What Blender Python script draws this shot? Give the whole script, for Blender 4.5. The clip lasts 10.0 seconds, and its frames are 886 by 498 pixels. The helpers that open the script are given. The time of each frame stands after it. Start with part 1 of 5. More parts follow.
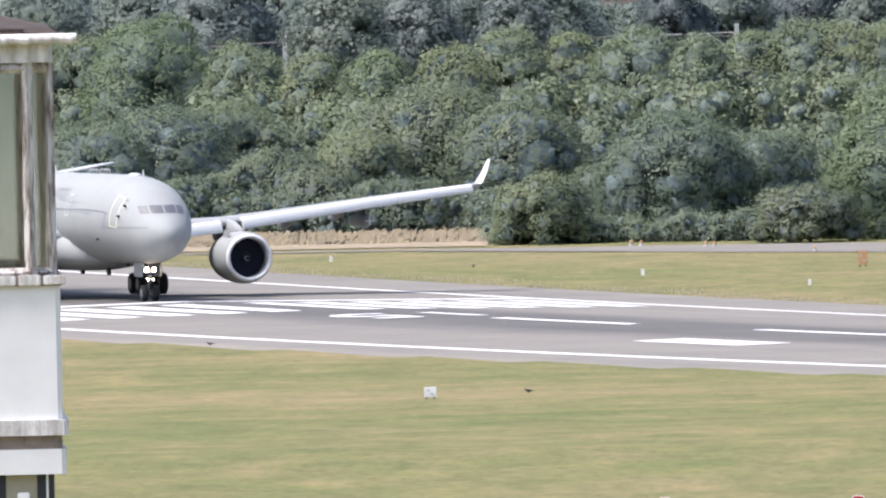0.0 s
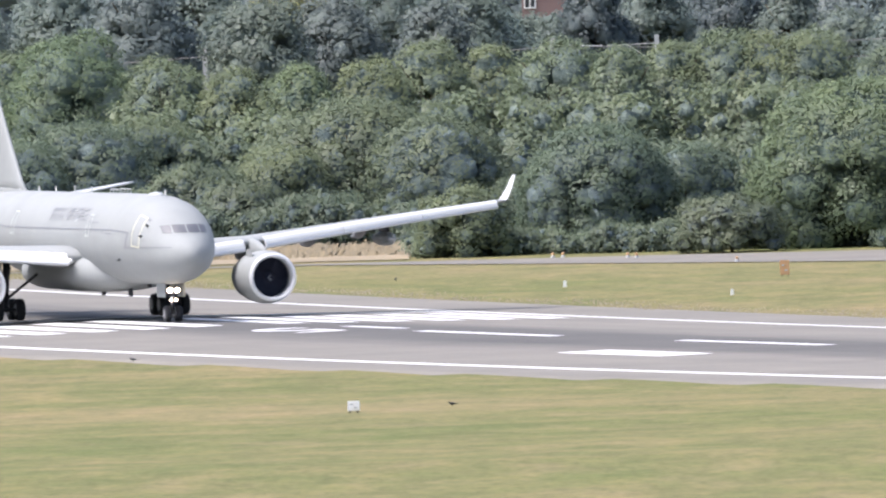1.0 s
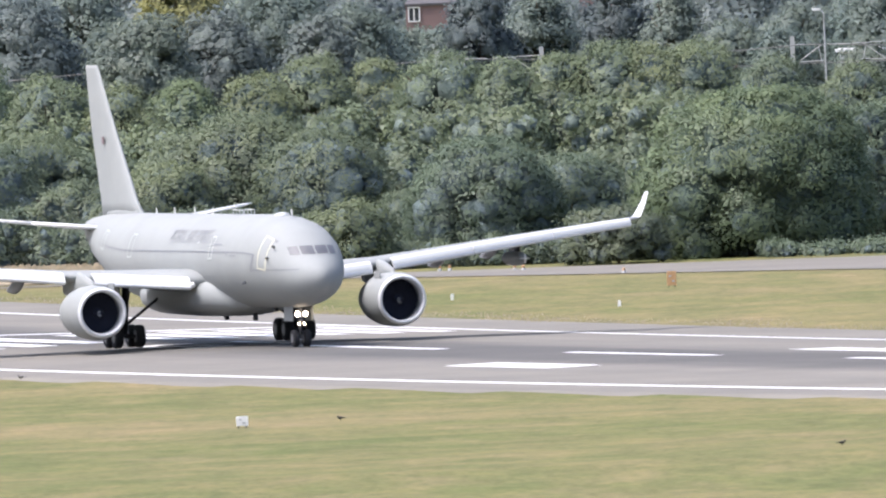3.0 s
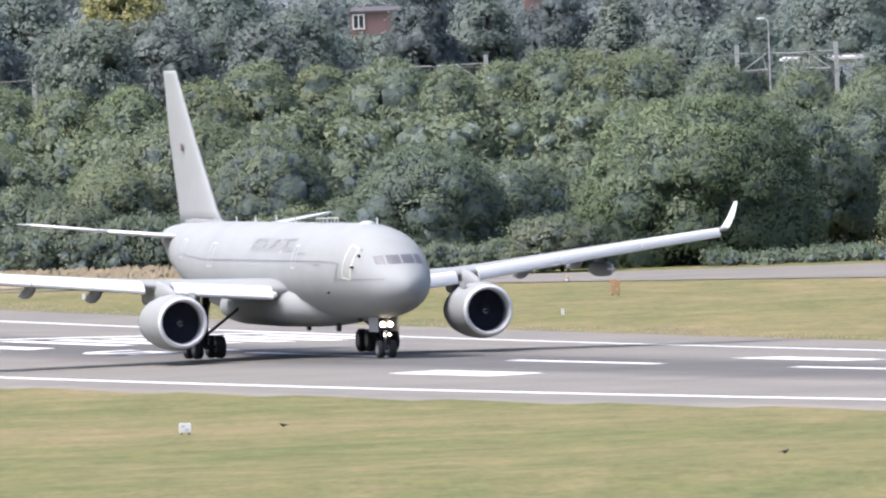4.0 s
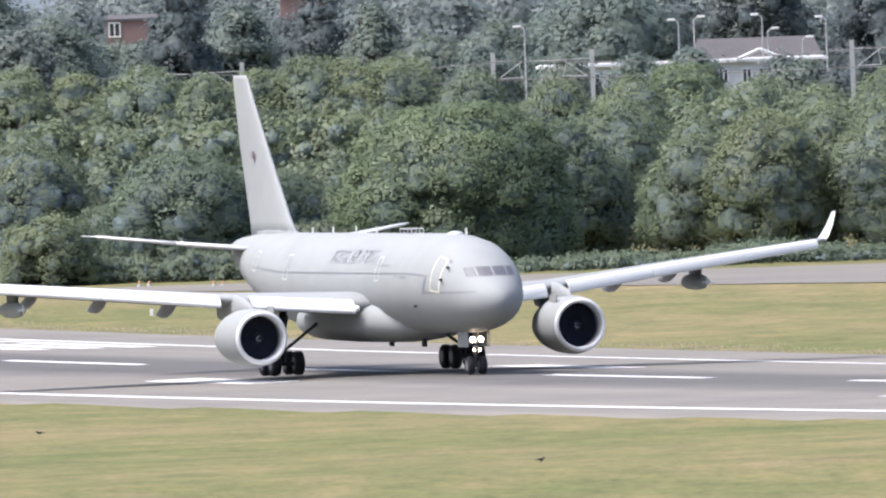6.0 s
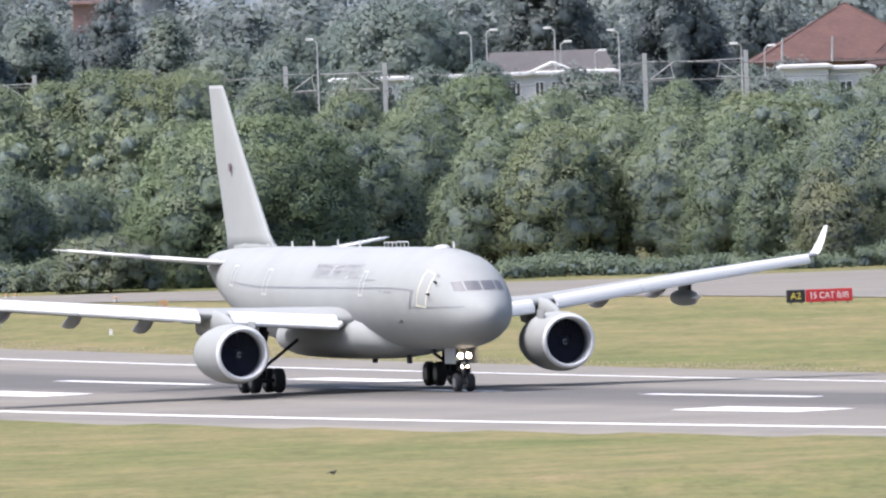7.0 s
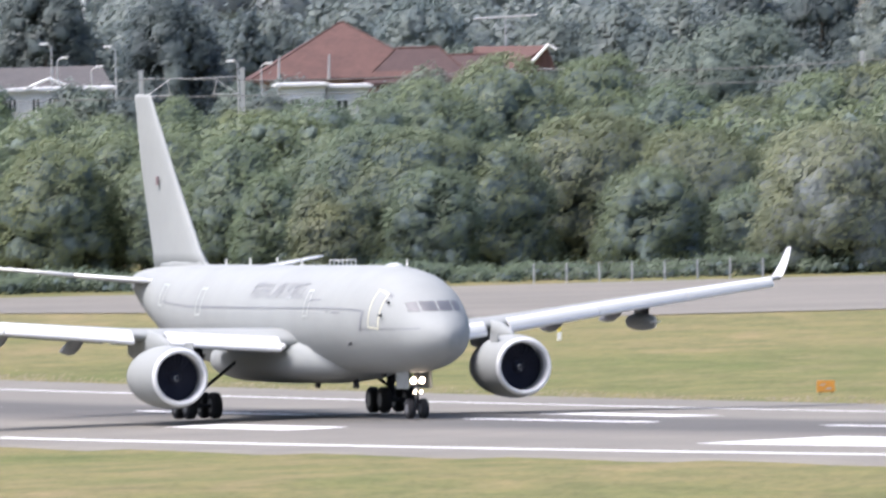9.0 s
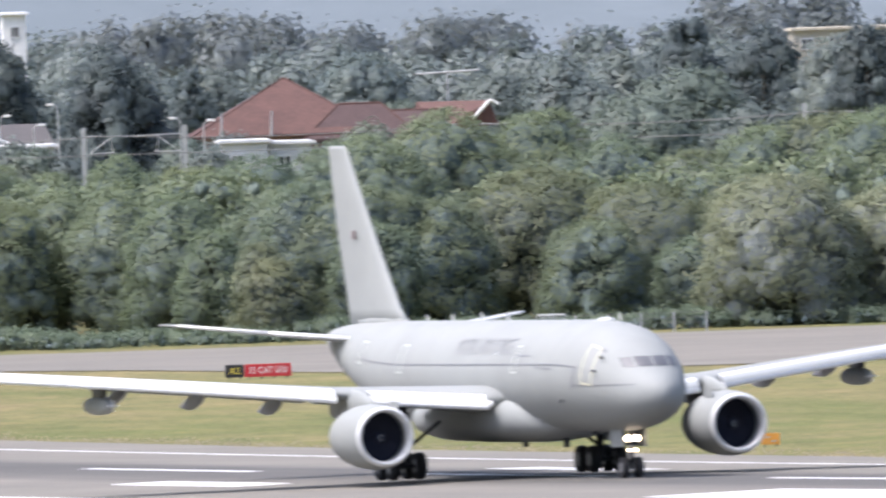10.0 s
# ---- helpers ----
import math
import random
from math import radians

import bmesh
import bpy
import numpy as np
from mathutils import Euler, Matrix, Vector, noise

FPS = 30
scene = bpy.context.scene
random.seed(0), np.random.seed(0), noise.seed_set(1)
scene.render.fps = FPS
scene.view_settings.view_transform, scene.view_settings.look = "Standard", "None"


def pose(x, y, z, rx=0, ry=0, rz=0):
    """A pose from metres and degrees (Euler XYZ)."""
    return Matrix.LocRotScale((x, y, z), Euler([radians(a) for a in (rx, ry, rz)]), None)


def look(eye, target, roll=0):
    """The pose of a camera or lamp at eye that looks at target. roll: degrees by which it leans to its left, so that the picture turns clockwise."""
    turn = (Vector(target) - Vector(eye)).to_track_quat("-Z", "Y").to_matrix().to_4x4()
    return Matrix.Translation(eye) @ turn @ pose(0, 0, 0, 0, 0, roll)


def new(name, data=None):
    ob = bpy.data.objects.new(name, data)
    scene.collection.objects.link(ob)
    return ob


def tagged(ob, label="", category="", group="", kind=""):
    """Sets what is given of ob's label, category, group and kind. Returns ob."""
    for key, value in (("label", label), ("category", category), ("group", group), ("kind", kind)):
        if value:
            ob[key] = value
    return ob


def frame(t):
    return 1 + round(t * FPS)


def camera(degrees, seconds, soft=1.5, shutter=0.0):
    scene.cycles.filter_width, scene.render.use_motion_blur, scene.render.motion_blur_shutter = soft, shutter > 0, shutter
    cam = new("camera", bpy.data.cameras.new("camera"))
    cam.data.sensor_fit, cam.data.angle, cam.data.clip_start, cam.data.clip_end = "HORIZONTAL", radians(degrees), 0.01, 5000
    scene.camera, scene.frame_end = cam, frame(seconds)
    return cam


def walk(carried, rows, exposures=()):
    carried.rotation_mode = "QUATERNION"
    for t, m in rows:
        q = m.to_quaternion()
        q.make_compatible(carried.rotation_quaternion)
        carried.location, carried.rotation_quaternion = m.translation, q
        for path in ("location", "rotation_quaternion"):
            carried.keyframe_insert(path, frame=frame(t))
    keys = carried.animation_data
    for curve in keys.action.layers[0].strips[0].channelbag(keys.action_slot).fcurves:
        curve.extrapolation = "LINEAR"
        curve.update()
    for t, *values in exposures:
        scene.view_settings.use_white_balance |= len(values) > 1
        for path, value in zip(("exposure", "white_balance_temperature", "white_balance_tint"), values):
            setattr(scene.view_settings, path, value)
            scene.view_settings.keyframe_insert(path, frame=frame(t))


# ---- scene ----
# ---- the camera: a long lens on a fixed stand, panned by hand ----
def aim(pan, tilt, roll):
    a, e = radians(pan), radians(tilt)
    way = Vector((math.sin(a) * math.cos(e), math.cos(a) * math.cos(e), math.sin(e)))
    return look(EYE, Vector(EYE) + way * 1000, roll)


LENS = 1.8657
EYE = (0.0, 0.0, 28.87)
PATH = [
    (0.0, aim(-0.4232, -0.8632, -1.23)), (0.2, aim(-0.3919, -0.8431, -1.21)), (0.3, aim(-0.3631, -0.7885, -1.20)),
    (0.5, aim(-0.2844, -0.7545, -1.18)), (0.7, aim(-0.2276, -0.7585, -1.41)), (0.8, aim(-0.2186, -0.7959, -1.53)),
    (0.9, aim(-0.2325, -0.8267, -1.64)), (1.0, aim(-0.2581, -0.8396, -1.76)), (1.1, aim(-0.2821, -0.7906, -1.88)),
    (1.2, aim(-0.2840, -0.7909, -2.00)), (1.3, aim(-0.2911, -0.7882, -2.12)), (1.5, aim(-0.2778, -0.8202, -2.36)),
    (1.7, aim(-0.2997, -0.8837, -2.33)), (1.8, aim(-0.3011, -0.8848, -2.32)), (1.9, aim(-0.2936, -0.8451, -2.31)),
    (2.0, aim(-0.2492, -0.8056, -2.29)), (2.1, aim(-0.1825, -0.7530, -2.31)), (2.2, aim(-0.1074, -0.7212, -2.33)),
    (2.3, aim(-0.0425, -0.7159, -2.35)), (2.4, aim(-0.0181, -0.7278, -2.37)), (2.5, aim(-0.0084, -0.7446, -2.39)),
    (2.6, aim(-0.0108, -0.7759, -2.41)), (2.7, aim(-0.0320, -0.7965, -2.43)), (3.8, aim(0.0527, -0.8343, -2.05)),
    (3.9, aim(0.0897, -0.8274, -2.09)), (4.0, aim(0.1005, -0.8077, -2.13)), (4.1, aim(0.0722, -0.8038, -2.09)),
    (4.2, aim(0.0267, -0.8043, -2.06)), (4.3, aim(-0.0069, -0.8064, -2.03)), (4.4, aim(-0.0133, -0.8130, -1.99)),
    (4.5, aim(-0.0000, -0.8235, -1.96)), (4.6, aim(0.0150, -0.8308, -1.93)), (4.7, aim(0.0250, -0.8260, -1.91)),
    (4.8, aim(0.0471, -0.8142, -1.88)), (4.9, aim(0.0889, -0.8070, -1.86)), (5.0, aim(0.1452, -0.8043, -1.83)),
    (5.1, aim(0.1935, -0.8258, -1.82)), (5.2, aim(0.2420, -0.8251, -1.80)), (6.3, aim(0.6984, -0.7938, -2.18)),
    (6.5, aim(0.7899, -0.7810, -2.05)), (6.6, aim(0.8465, -0.7796, -2.04)), (6.9, aim(1.0138, -0.7873, -2.03)),
    (7.0, aim(1.0526, -0.7982, -2.03)), (7.5, aim(1.2031, -0.8210, -1.94)), (7.6, aim(1.2493, -0.8235, -1.89)),
    (8.0, aim(1.4456, -0.8025, -1.67)), (8.3, aim(1.5905, -0.8006, -1.70)), (8.5, aim(1.7202, -0.7904, -1.72)),
    (8.6, aim(1.7923, -0.8039, -1.68)), (8.8, aim(1.9421, -0.8762, -1.60)), (8.9, aim(2.0217, -0.8696, -1.57)),
    (9.0, aim(2.1168, -0.7945, -1.53)), (9.1, aim(2.2104, -0.7552, -1.51)), (9.2, aim(2.2529, -0.7382, -1.49)),
    (9.3, aim(2.2656, -0.7430, -1.47)), (9.4, aim(2.2317, -0.7729, -1.45)), (9.5, aim(2.2052, -0.7636, -1.43)),
    (9.6, aim(2.2086, -0.7575, -1.60)), (9.7, aim(2.2262, -0.7701, -1.77)), (9.8, aim(2.2962, -0.7136, -1.94)),
    (9.9, aim(2.3385, -0.6857, -2.12)), (10.0, aim(2.2391, -0.6818, -1.96))]
cam = camera(LENS, 10.0, soft=2.2, shutter=0.16)
walk(cam, PATH, [(0.0, 1.35, 6150, 16), (10.0, 1.35, 6150, 16)])

# ---- light: bright overcast, a broad veiled sun ----
SUN_HEIGHT, SUN_TURN = 62, 255
world = bpy.data.worlds.new("sky")
scene.world = world
world.use_nodes = True
nt = world.node_tree
sky = nt.nodes.new("ShaderNodeTexSky")
sky.sky_type, sky.sun_disc = "NISHITA", False
sky.sun_elevation, sky.sun_rotation = radians(SUN_HEIGHT), radians(SUN_TURN)
sky.air_density, sky.dust_density, sky.ozone_density = 1.0, 4.0, 1.0
nt.links.new(sky.outputs[0], nt.nodes["Background"].inputs[0])
nt.nodes["Background"].inputs[1].default_value = 0.105
lamp = bpy.data.lights.new("sun", "SUN")
lamp.energy, lamp.angle, lamp.color = 2.3, radians(25), (1.0, 0.96, 0.9)
sun = new("sun", lamp)
sa, se = radians(SUN_TURN), radians(SUN_HEIGHT)
sun.matrix_world = look((math.sin(sa) * math.cos(se) * 100, math.cos(sa) * math.cos(se) * 100, math.sin(se) * 100), (0, 0, 0))


# ---- materials ----
def shader(name, rough=0.6, metal=0.0):
    m = bpy.data.materials.new(name)
    m.use_nodes = True
    b = m.node_tree.nodes["Principled BSDF"]
    b.inputs["Roughness"].default_value, b.inputs["Metallic"].default_value = rough, metal
    return m, m.node_tree, b


def coords(nt, scale=(1, 1, 1), space="Object"):
    tc, mp = nt.nodes.new("ShaderNodeTexCoord"), nt.nodes.new("ShaderNodeMapping")
    mp.inputs["Scale"].default_value = scale
    nt.links.new(tc.outputs[space], mp.inputs[0])
    return mp.outputs[0]


def fbm(nt, vec, scale, detail=4, rough=0.55):
    n = nt.nodes.new("ShaderNodeTexNoise")
    n.inputs["Scale"].default_value, n.inputs["Detail"].default_value, n.inputs["Roughness"].default_value = scale, detail, rough
    if vec is not None:
        nt.links.new(vec, n.inputs["Vector"])
    return n.outputs["Fac"]


def ramp(nt, fac, stops):
    r = nt.nodes.new("ShaderNodeValToRGB")
    while len(r.color_ramp.elements) < len(stops):
        r.color_ramp.elements.new(0.5)
    for e, (p, c) in zip(r.color_ramp.elements, stops):
        e.position, e.color = p, (*c, 1) if len(c) == 3 else c
    nt.links.new(fac, r.inputs[0])
    return r.outputs[0]


def mixc(nt, fac, a, b, kind="MIX"):
    n = nt.nodes.new("ShaderNodeMix")
    n.data_type, n.blend_type = "RGBA", kind
    for k, v in ((0, fac), (6, a), (7, b)):
        if isinstance(v, (int, float)):
            n.inputs[k].default_value = v
        elif isinstance(v, tuple):
            n.inputs[k].default_value = (*v, 1)
        else:
            nt.links.new(v, n.inputs[k])
    return n.outputs[2]


def bump(nt, b, fac, strength=0.3, dist=0.02):
    n = nt.nodes.new("ShaderNodeBump")
    n.inputs["Strength"].default_value, n.inputs["Distance"].default_value = strength, dist
    nt.links.new(fac, n.inputs["Height"])
    nt.links.new(n.outputs[0], b.inputs["Normal"])


def plain(name, colour, rough=0.6, metal=0.0, vary=0.12, scale=2.0, grain=0.15):
    """A surface of one colour with broad and fine unevenness."""
    m, nt, b = shader(name, rough, metal)
    v = coords(nt)
    lo, hi = tuple(c * (1 - vary) for c in colour), tuple(min(1, c * (1 + vary)) for c in colour)
    big = ramp(nt, fbm(nt, v, scale), ((0.3, lo), (0.7, hi)))
    fine = fbm(nt, v, scale * 14, 2)
    c = mixc(nt, grain, big, ramp(nt, fine, ((0.35, lo), (0.65, hi))), "MIX")
    nt.links.new(c, b.inputs["Base Color"])
    bump(nt, b, fine, 0.12, 0.01)
    return m


def glowing(name, colour, power):
    m, nt, b = shader(name, 0.3)
    b.inputs["Base Color"].default_value = (*colour, 1)
    b.inputs["Emission Color"].default_value, b.inputs["Emission Strength"].default_value = (*colour, 1), power
    return m


def grass_material():
    m, nt, b = shader("mown_grass", 0.9)
    v = coords(nt)
    band = coords(nt, (0.2, 0.06, 1))
    blotch = ramp(nt, fbm(nt, coords(nt, (0.014, 0.011, 1)), 1.0, 5, 0.58), ((0.36, (0.104, 0.118, 0.042)), (0.5, (0.146, 0.136, 0.059)), (0.64, (0.205, 0.164, 0.088))))
    streak = ramp(nt, fbm(nt, band, 1.0, 6, 0.65), ((0.36, (0.092, 0.112, 0.038)), (0.55, (0.152, 0.140, 0.060)), (0.68, (0.225, 0.178, 0.098))))
    c = mixc(nt, 0.5, blotch, streak)
    tuft = ramp(nt, fbm(nt, coords(nt, (0.3, 0.11, 1)), 1.0, 5, 0.6), ((0.3, (0.74, 0.78, 0.76)), (0.5, (1.0, 1.0, 1.0)), (0.7, (1.22, 1.16, 1.1))))
    c = mixc(nt, 0.75, c, tuft, "MULTIPLY")
    fine = ramp(nt, fbm(nt, coords(nt, (1.6, 0.35, 1)), 1.0, 5, 0.75), ((0.3, (0.55, 0.58, 0.55)), (0.5, (1.0, 1.0, 1.0)), (0.72, (1.4, 1.32, 1.3))))
    c = mixc(nt, 0.6, c, fine, "MULTIPLY")
    nt.links.new(c, b.inputs["Base Color"])
    bump(nt, b, fbm(nt, v, 6.0, 4), 0.5, 0.08)
    b.inputs["Specular IOR Level"].default_value = 0.15
    return m


def asphalt_material(name, lo, hi, wear):
    """Grey paving with dark rubber along the middle (wear in metres, 0 for none)."""
    m, nt, b = shader(name, 0.85)
    v = coords(nt)
    long = coords(nt, (0.01, 0.25, 1))
    base = ramp(nt, fbm(nt, v, 0.06, 5, 0.6), ((0.3, lo), (0.7, hi)))
    streak = ramp(nt, fbm(nt, long, 1.0, 5, 0.6), ((0.3, (0.82, 0.82, 0.84)), (0.7, (1.1, 1.08, 1.06))))
    c = mixc(nt, 0.7, base, streak, "MULTIPLY")
    if wear:
        sep = nt.nodes.new("ShaderNodeSeparateXYZ")
        tc = nt.nodes.new("ShaderNodeTexCoord")
        nt.links.new(tc.outputs["Object"], sep.inputs[0])
        ab = nt.nodes.new("ShaderNodeMath")
        ab.operation = "ABSOLUTE"
        nt.links.new(sep.outputs["Y"], ab.inputs[0])
        wob = nt.nodes.new("ShaderNodeMath")
        wob.operation = "MULTIPLY_ADD"
        nt.links.new(fbm(nt, long, 1.0, 3), wob.inputs[0])
        wob.inputs[1].default_value = 5.0
        nt.links.new(ab.outputs[0], wob.inputs[2])
        mp = nt.nodes.new("ShaderNodeMapRange")
        mp.inputs["From Min"].default_value, mp.inputs["From Max"].default_value = wear + 4.5, wear - 1.5
        nt.links.new(wob.outputs[0], mp.inputs["Value"])
        c = mixc(nt, mp.outputs[0], c, mixc(nt, 1.0, c, (0.5, 0.51, 0.54), "MULTIPLY"))
    grit = fbm(nt, v, 30.0, 3)
    c = mixc(nt, 0.25, c, ramp(nt, grit, ((0.3, (0.7,) * 3), (0.7, (1.25,) * 3))), "MULTIPLY")
    nt.links.new(c, b.inputs["Base Color"])
    bump(nt, b, grit, 0.3, 0.01)
    return m


def marking_material():
    m, nt, b = shader("road_paint", 0.7)
    v = coords(nt)
    worn = ramp(nt, fbm(nt, v, 0.9, 6, 0.7), ((0.25, (0.5, 0.49, 0.48)), (0.45, (0.7, 0.7, 0.69))))
    nt.links.new(worn, b.inputs["Base Color"])
    return m


GRASS = grass_material()
RUNWAY = asphalt_material("runway_asphalt", (0.140, 0.131, 0.111), (0.181, 0.168, 0.142), 8.5)
TAXI = asphalt_material("taxiway_asphalt", (0.136, 0.126, 0.106), (0.177, 0.163, 0.137), 0)
PAINT = marking_material()
DRY = plain("dry_grass", (0.235, 0.19, 0.12), 0.95, 0, 0.25, 0.15, 0.4)
GREY = plain("aircraft_grey_paint", (0.268, 0.281, 0.276), 0.6, 0.0, 0.06, 0.35, 0.2)
GREY.node_tree.nodes["Principled BSDF"].inputs["Specular IOR Level"].default_value = 0.12
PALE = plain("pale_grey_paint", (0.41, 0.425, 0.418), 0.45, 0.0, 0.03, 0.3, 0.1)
SLAT = plain("bright_metal_paint", (0.60, 0.61, 0.61), 0.42, 0.0, 0.04, 0.4, 0.15)
LINE_AND_SHADE = plain("dark_grey_marking_and_shade", (0.16, 0.165, 0.18), 0.5)
STENCIL = plain("mid_grey_marking", (0.205, 0.208, 0.215), 0.5)
CREAM = plain("pale_yellow_marking", (0.52, 0.50, 0.38), 0.5)
METAL = plain("bare_metal", (0.62, 0.62, 0.63), 0.32, 0.9, 0.05)
DARKMETAL = plain("dark_metal", (0.035, 0.037, 0.045), 0.5, 0.3)
FAN = plain("black_fan_metal", (0.013, 0.016, 0.030), 0.95, 0.0, 0.05)
RIM = plain("dull_wheel_rim", (0.2, 0.2, 0.21), 0.5, 0.4)
TYRE = plain("tyre_rubber", (0.022, 0.022, 0.025), 0.85)
GLASS_DARK = plain("cockpit_glass", (0.10, 0.103, 0.112), 0.4)
WHITE = plain("white_paint", (0.80, 0.80, 0.78), 0.6, 0, 0.06)
BEAM = glowing("landing_light", (1.0, 0.80, 0.55), 9.0)


# ---- building tools ----
def part(name, bm, material, parent=None, label="", smooth=False):
    me = bpy.data.meshes.new(name)
    bmesh.ops.recalc_face_normals(bm, faces=bm.faces)
    bm.to_mesh(me)
    bm.free()
    for m in material if isinstance(material, (list, tuple)) else [material]:
        me.materials.append(m)
    if smooth:
        me.shade_smooth()
    ob = new(name, me)
    ob.parent = parent
    return tagged(ob, label)


def thing(name, label, category, group="", at=(0, 0, 0), turn=0, kind=""):
    ob = new(name)
    ob.matrix_world = pose(*at, 0, 0, turn)
    return tagged(ob, label, category, group, kind)


def box(bm, x0, x1, y0, y1, z0, z1, bevel=0.0):
    m = Matrix.Translation(((x0 + x1) / 2, (y0 + y1) / 2, (z0 + z1) / 2)) @ Matrix.Diagonal((x1 - x0, y1 - y0, z1 - z0, 1))
    vs = bmesh.ops.create_cube(bm, size=1, matrix=m)["verts"]
    if bevel:
        es = list({e for v in vs for e in v.link_edges})
        bmesh.ops.bevel(bm, geom=es, offset=bevel, segments=2, affect="EDGES")
    return bm


def rod(bm, a, b, r0, r1=None, sides=8):
    """A tapered rod from a to b."""
    a, b = Vector(a), Vector(b)
    m = Matrix.Translation((a + b) / 2) @ (b - a).to_track_quat("Z", "Y").to_matrix().to_4x4()
    bmesh.ops.create_cone(bm, cap_ends=True, segments=sides, radius1=r0, radius2=r0 if r1 is None else r1, depth=(b - a).length, matrix=m)
    return bm


def skin(bm, rings, cap=True, closed=True):
    """A skin over rings of equal point counts."""
    vs = [[bm.verts.new(p) for p in r] for r in rings]
    n = len(vs[0])
    for a, b in zip(vs, vs[1:]):
        for i in range(n if closed else n - 1):
            j = (i + 1) % n
            bm.faces.new((a[i], a[j], b[j], b[i]))
    if cap:
        bm.faces.new(vs[0])
        bm.faces.new(vs[-1])
    return bm


def turned(bm, axis_pts, sides=32, axis="x", at=(0, 0, 0), cap=False):
    """A lathe: (along, radius) pairs round an axis."""
    rings = []
    for d, r in axis_pts:
        ring = []
        for k in range(sides):
            a = 2 * math.pi * k / sides
            p = {"x": (d, r * math.cos(a), r * math.sin(a)), "y": (r * math.cos(a), d, r * math.sin(a)), "z": (r * math.cos(a), r * math.sin(a), d)}[axis]
            ring.append((p[0] + at[0], p[1] + at[1], p[2] + at[2]))
        rings.append(ring)
    return skin(bm, rings, cap)


# ---- the ground ----
# u runs along the runway towards the camera, v across it, away from the camera
TURN = radians(14.82)
ORIGIN = Vector((5.37, 1578.8))
FORE, SIDE = Vector((math.sin(TURN), -math.cos(TURN))), Vector((math.cos(TURN), math.sin(TURN)))
MID = 1.10


def profile(u):
    c = min(max(u, -250), 330)
    z = 0.0011 * c + 0.1177 * (c / 100) ** 2
    return z + 0.675 * (1 - math.exp(min(u + 250, 0) / 150)) - 1.5 * (1 - math.exp(-max(u - 330, 0) / 80))


def crown(v):
    return -0.356 * min(abs(v) / 22.5, 1.35)


def uv_of(x, y):
    q = Vector((x, y)) - ORIGIN
    return q.dot(FORE), q.dot(SIDE) - MID


def ground_z(x, y):
    u, v = uv_of(x, y)
    far = max(0.0, min(1.0, (y - 2080) / 350))
    return profile(u) + crown(v) + 2.2 * far * far * (3 - 2 * far)


def on_runway(u, v, lift=0.0):
    p = ORIGIN + FORE * u + SIDE * (v + MID)
    return p.x, p.y, profile(u) + crown(v) + lift


def sheet(name, us, vs, lift, material, label, category, kind="structure", skirt=False):
    """A sheet that follows the runway's profile, in the runway's own space."""
    bm = bmesh.new()
    grid = [[bm.verts.new((u, v, profile(u) + crown(v) + lift)) for v in vs] for u in us]
    if skirt:
        for row in grid:
            row[0].co.z -= 0.5
            row[-1].co.z -= 0.5
    for i in range(len(us) - 1):
        for j in range(len(vs) - 1):
            bm.faces.new((grid[i][j], grid[i + 1][j], grid[i + 1][j + 1], grid[i][j + 1]))
    ob = part(name, bm, material)
    p = ORIGIN + SIDE * MID
    ob.matrix_world = Matrix.Translation((p.x, p.y, 0)) @ pose(0, 0, 0, 0, 0, -90 + 14.82)
    return tagged(ob, label, category, "", kind)


def steps(a, b, n):
    return [a + (b - a) * i / n for i in range(n + 1)]


def build_ground():
    bm = bmesh.new()
    xs = sorted(set(steps(-5000, -400, 10) + steps(-400, 400, 100) + steps(400, 5000, 10)))
    ys = sorted(set(steps(-3000, 900, 14) + steps(900, 2500, 200) + steps(2500, 5400, 20)))
    grid = []
    for y in ys:
        row = []
        for x in xs:
            u, v = uv_of(x, y)
            sunk = 0.16 if -30 < v < 33 else 0.0
            row.append(bm.verts.new((x, y, ground_z(x, y) - sunk)))
        grid.append(row)
    for a, b in zip(grid, grid[1:]):
        for i in range(len(xs) - 1):
            bm.faces.new((a[i], a[i + 1], b[i + 1], b[i]))
    tagged(part("ground", bm, GRASS), "wide airfield of mown grass with straw-coloured patches", "grass", "", "structure")


def build_runway():
    sheet("runway", steps(-700, 800, 300), [-28.6, -27.2, -22.5, -15, -8, 0, 8, 15, 22.5, 28, 33.2, 34.6], 0.02, RUNWAY, "grey asphalt runway with dark rubber marks along its middle", "runway", skirt=True)


MARKS = {}


def mark(name, u0, u1, v0, v1, label):
    n = max(1, int((u1 - u0) / 6))
    k = max(1, int((v1 - v0) / 3))
    return sheet(name, steps(u0, u1, n), steps(v0, v1, k), 0.035, PAINT, label, "runway marking")


def paint_number():
    bm = letters("15", 12.0)
    for v in bm.verts:
        x, y = v.co.x, v.co.y
        u, w = -79.0 + y * 1.75, -0.6 - x * 0.82
        v.co = (u, w, profile(u) + crown(w) + 0.036)
    ob = part("runway_number", bm, PAINT)
    p = ORIGIN + SIDE * MID
    ob.matrix_world = Matrix.Translation((p.x, p.y, 0)) @ pose(0, 0, 0, 0, 0, -90 + 14.82)
    tagged(ob, "large white runway number painted on the asphalt", "runway marking", "", "structure")


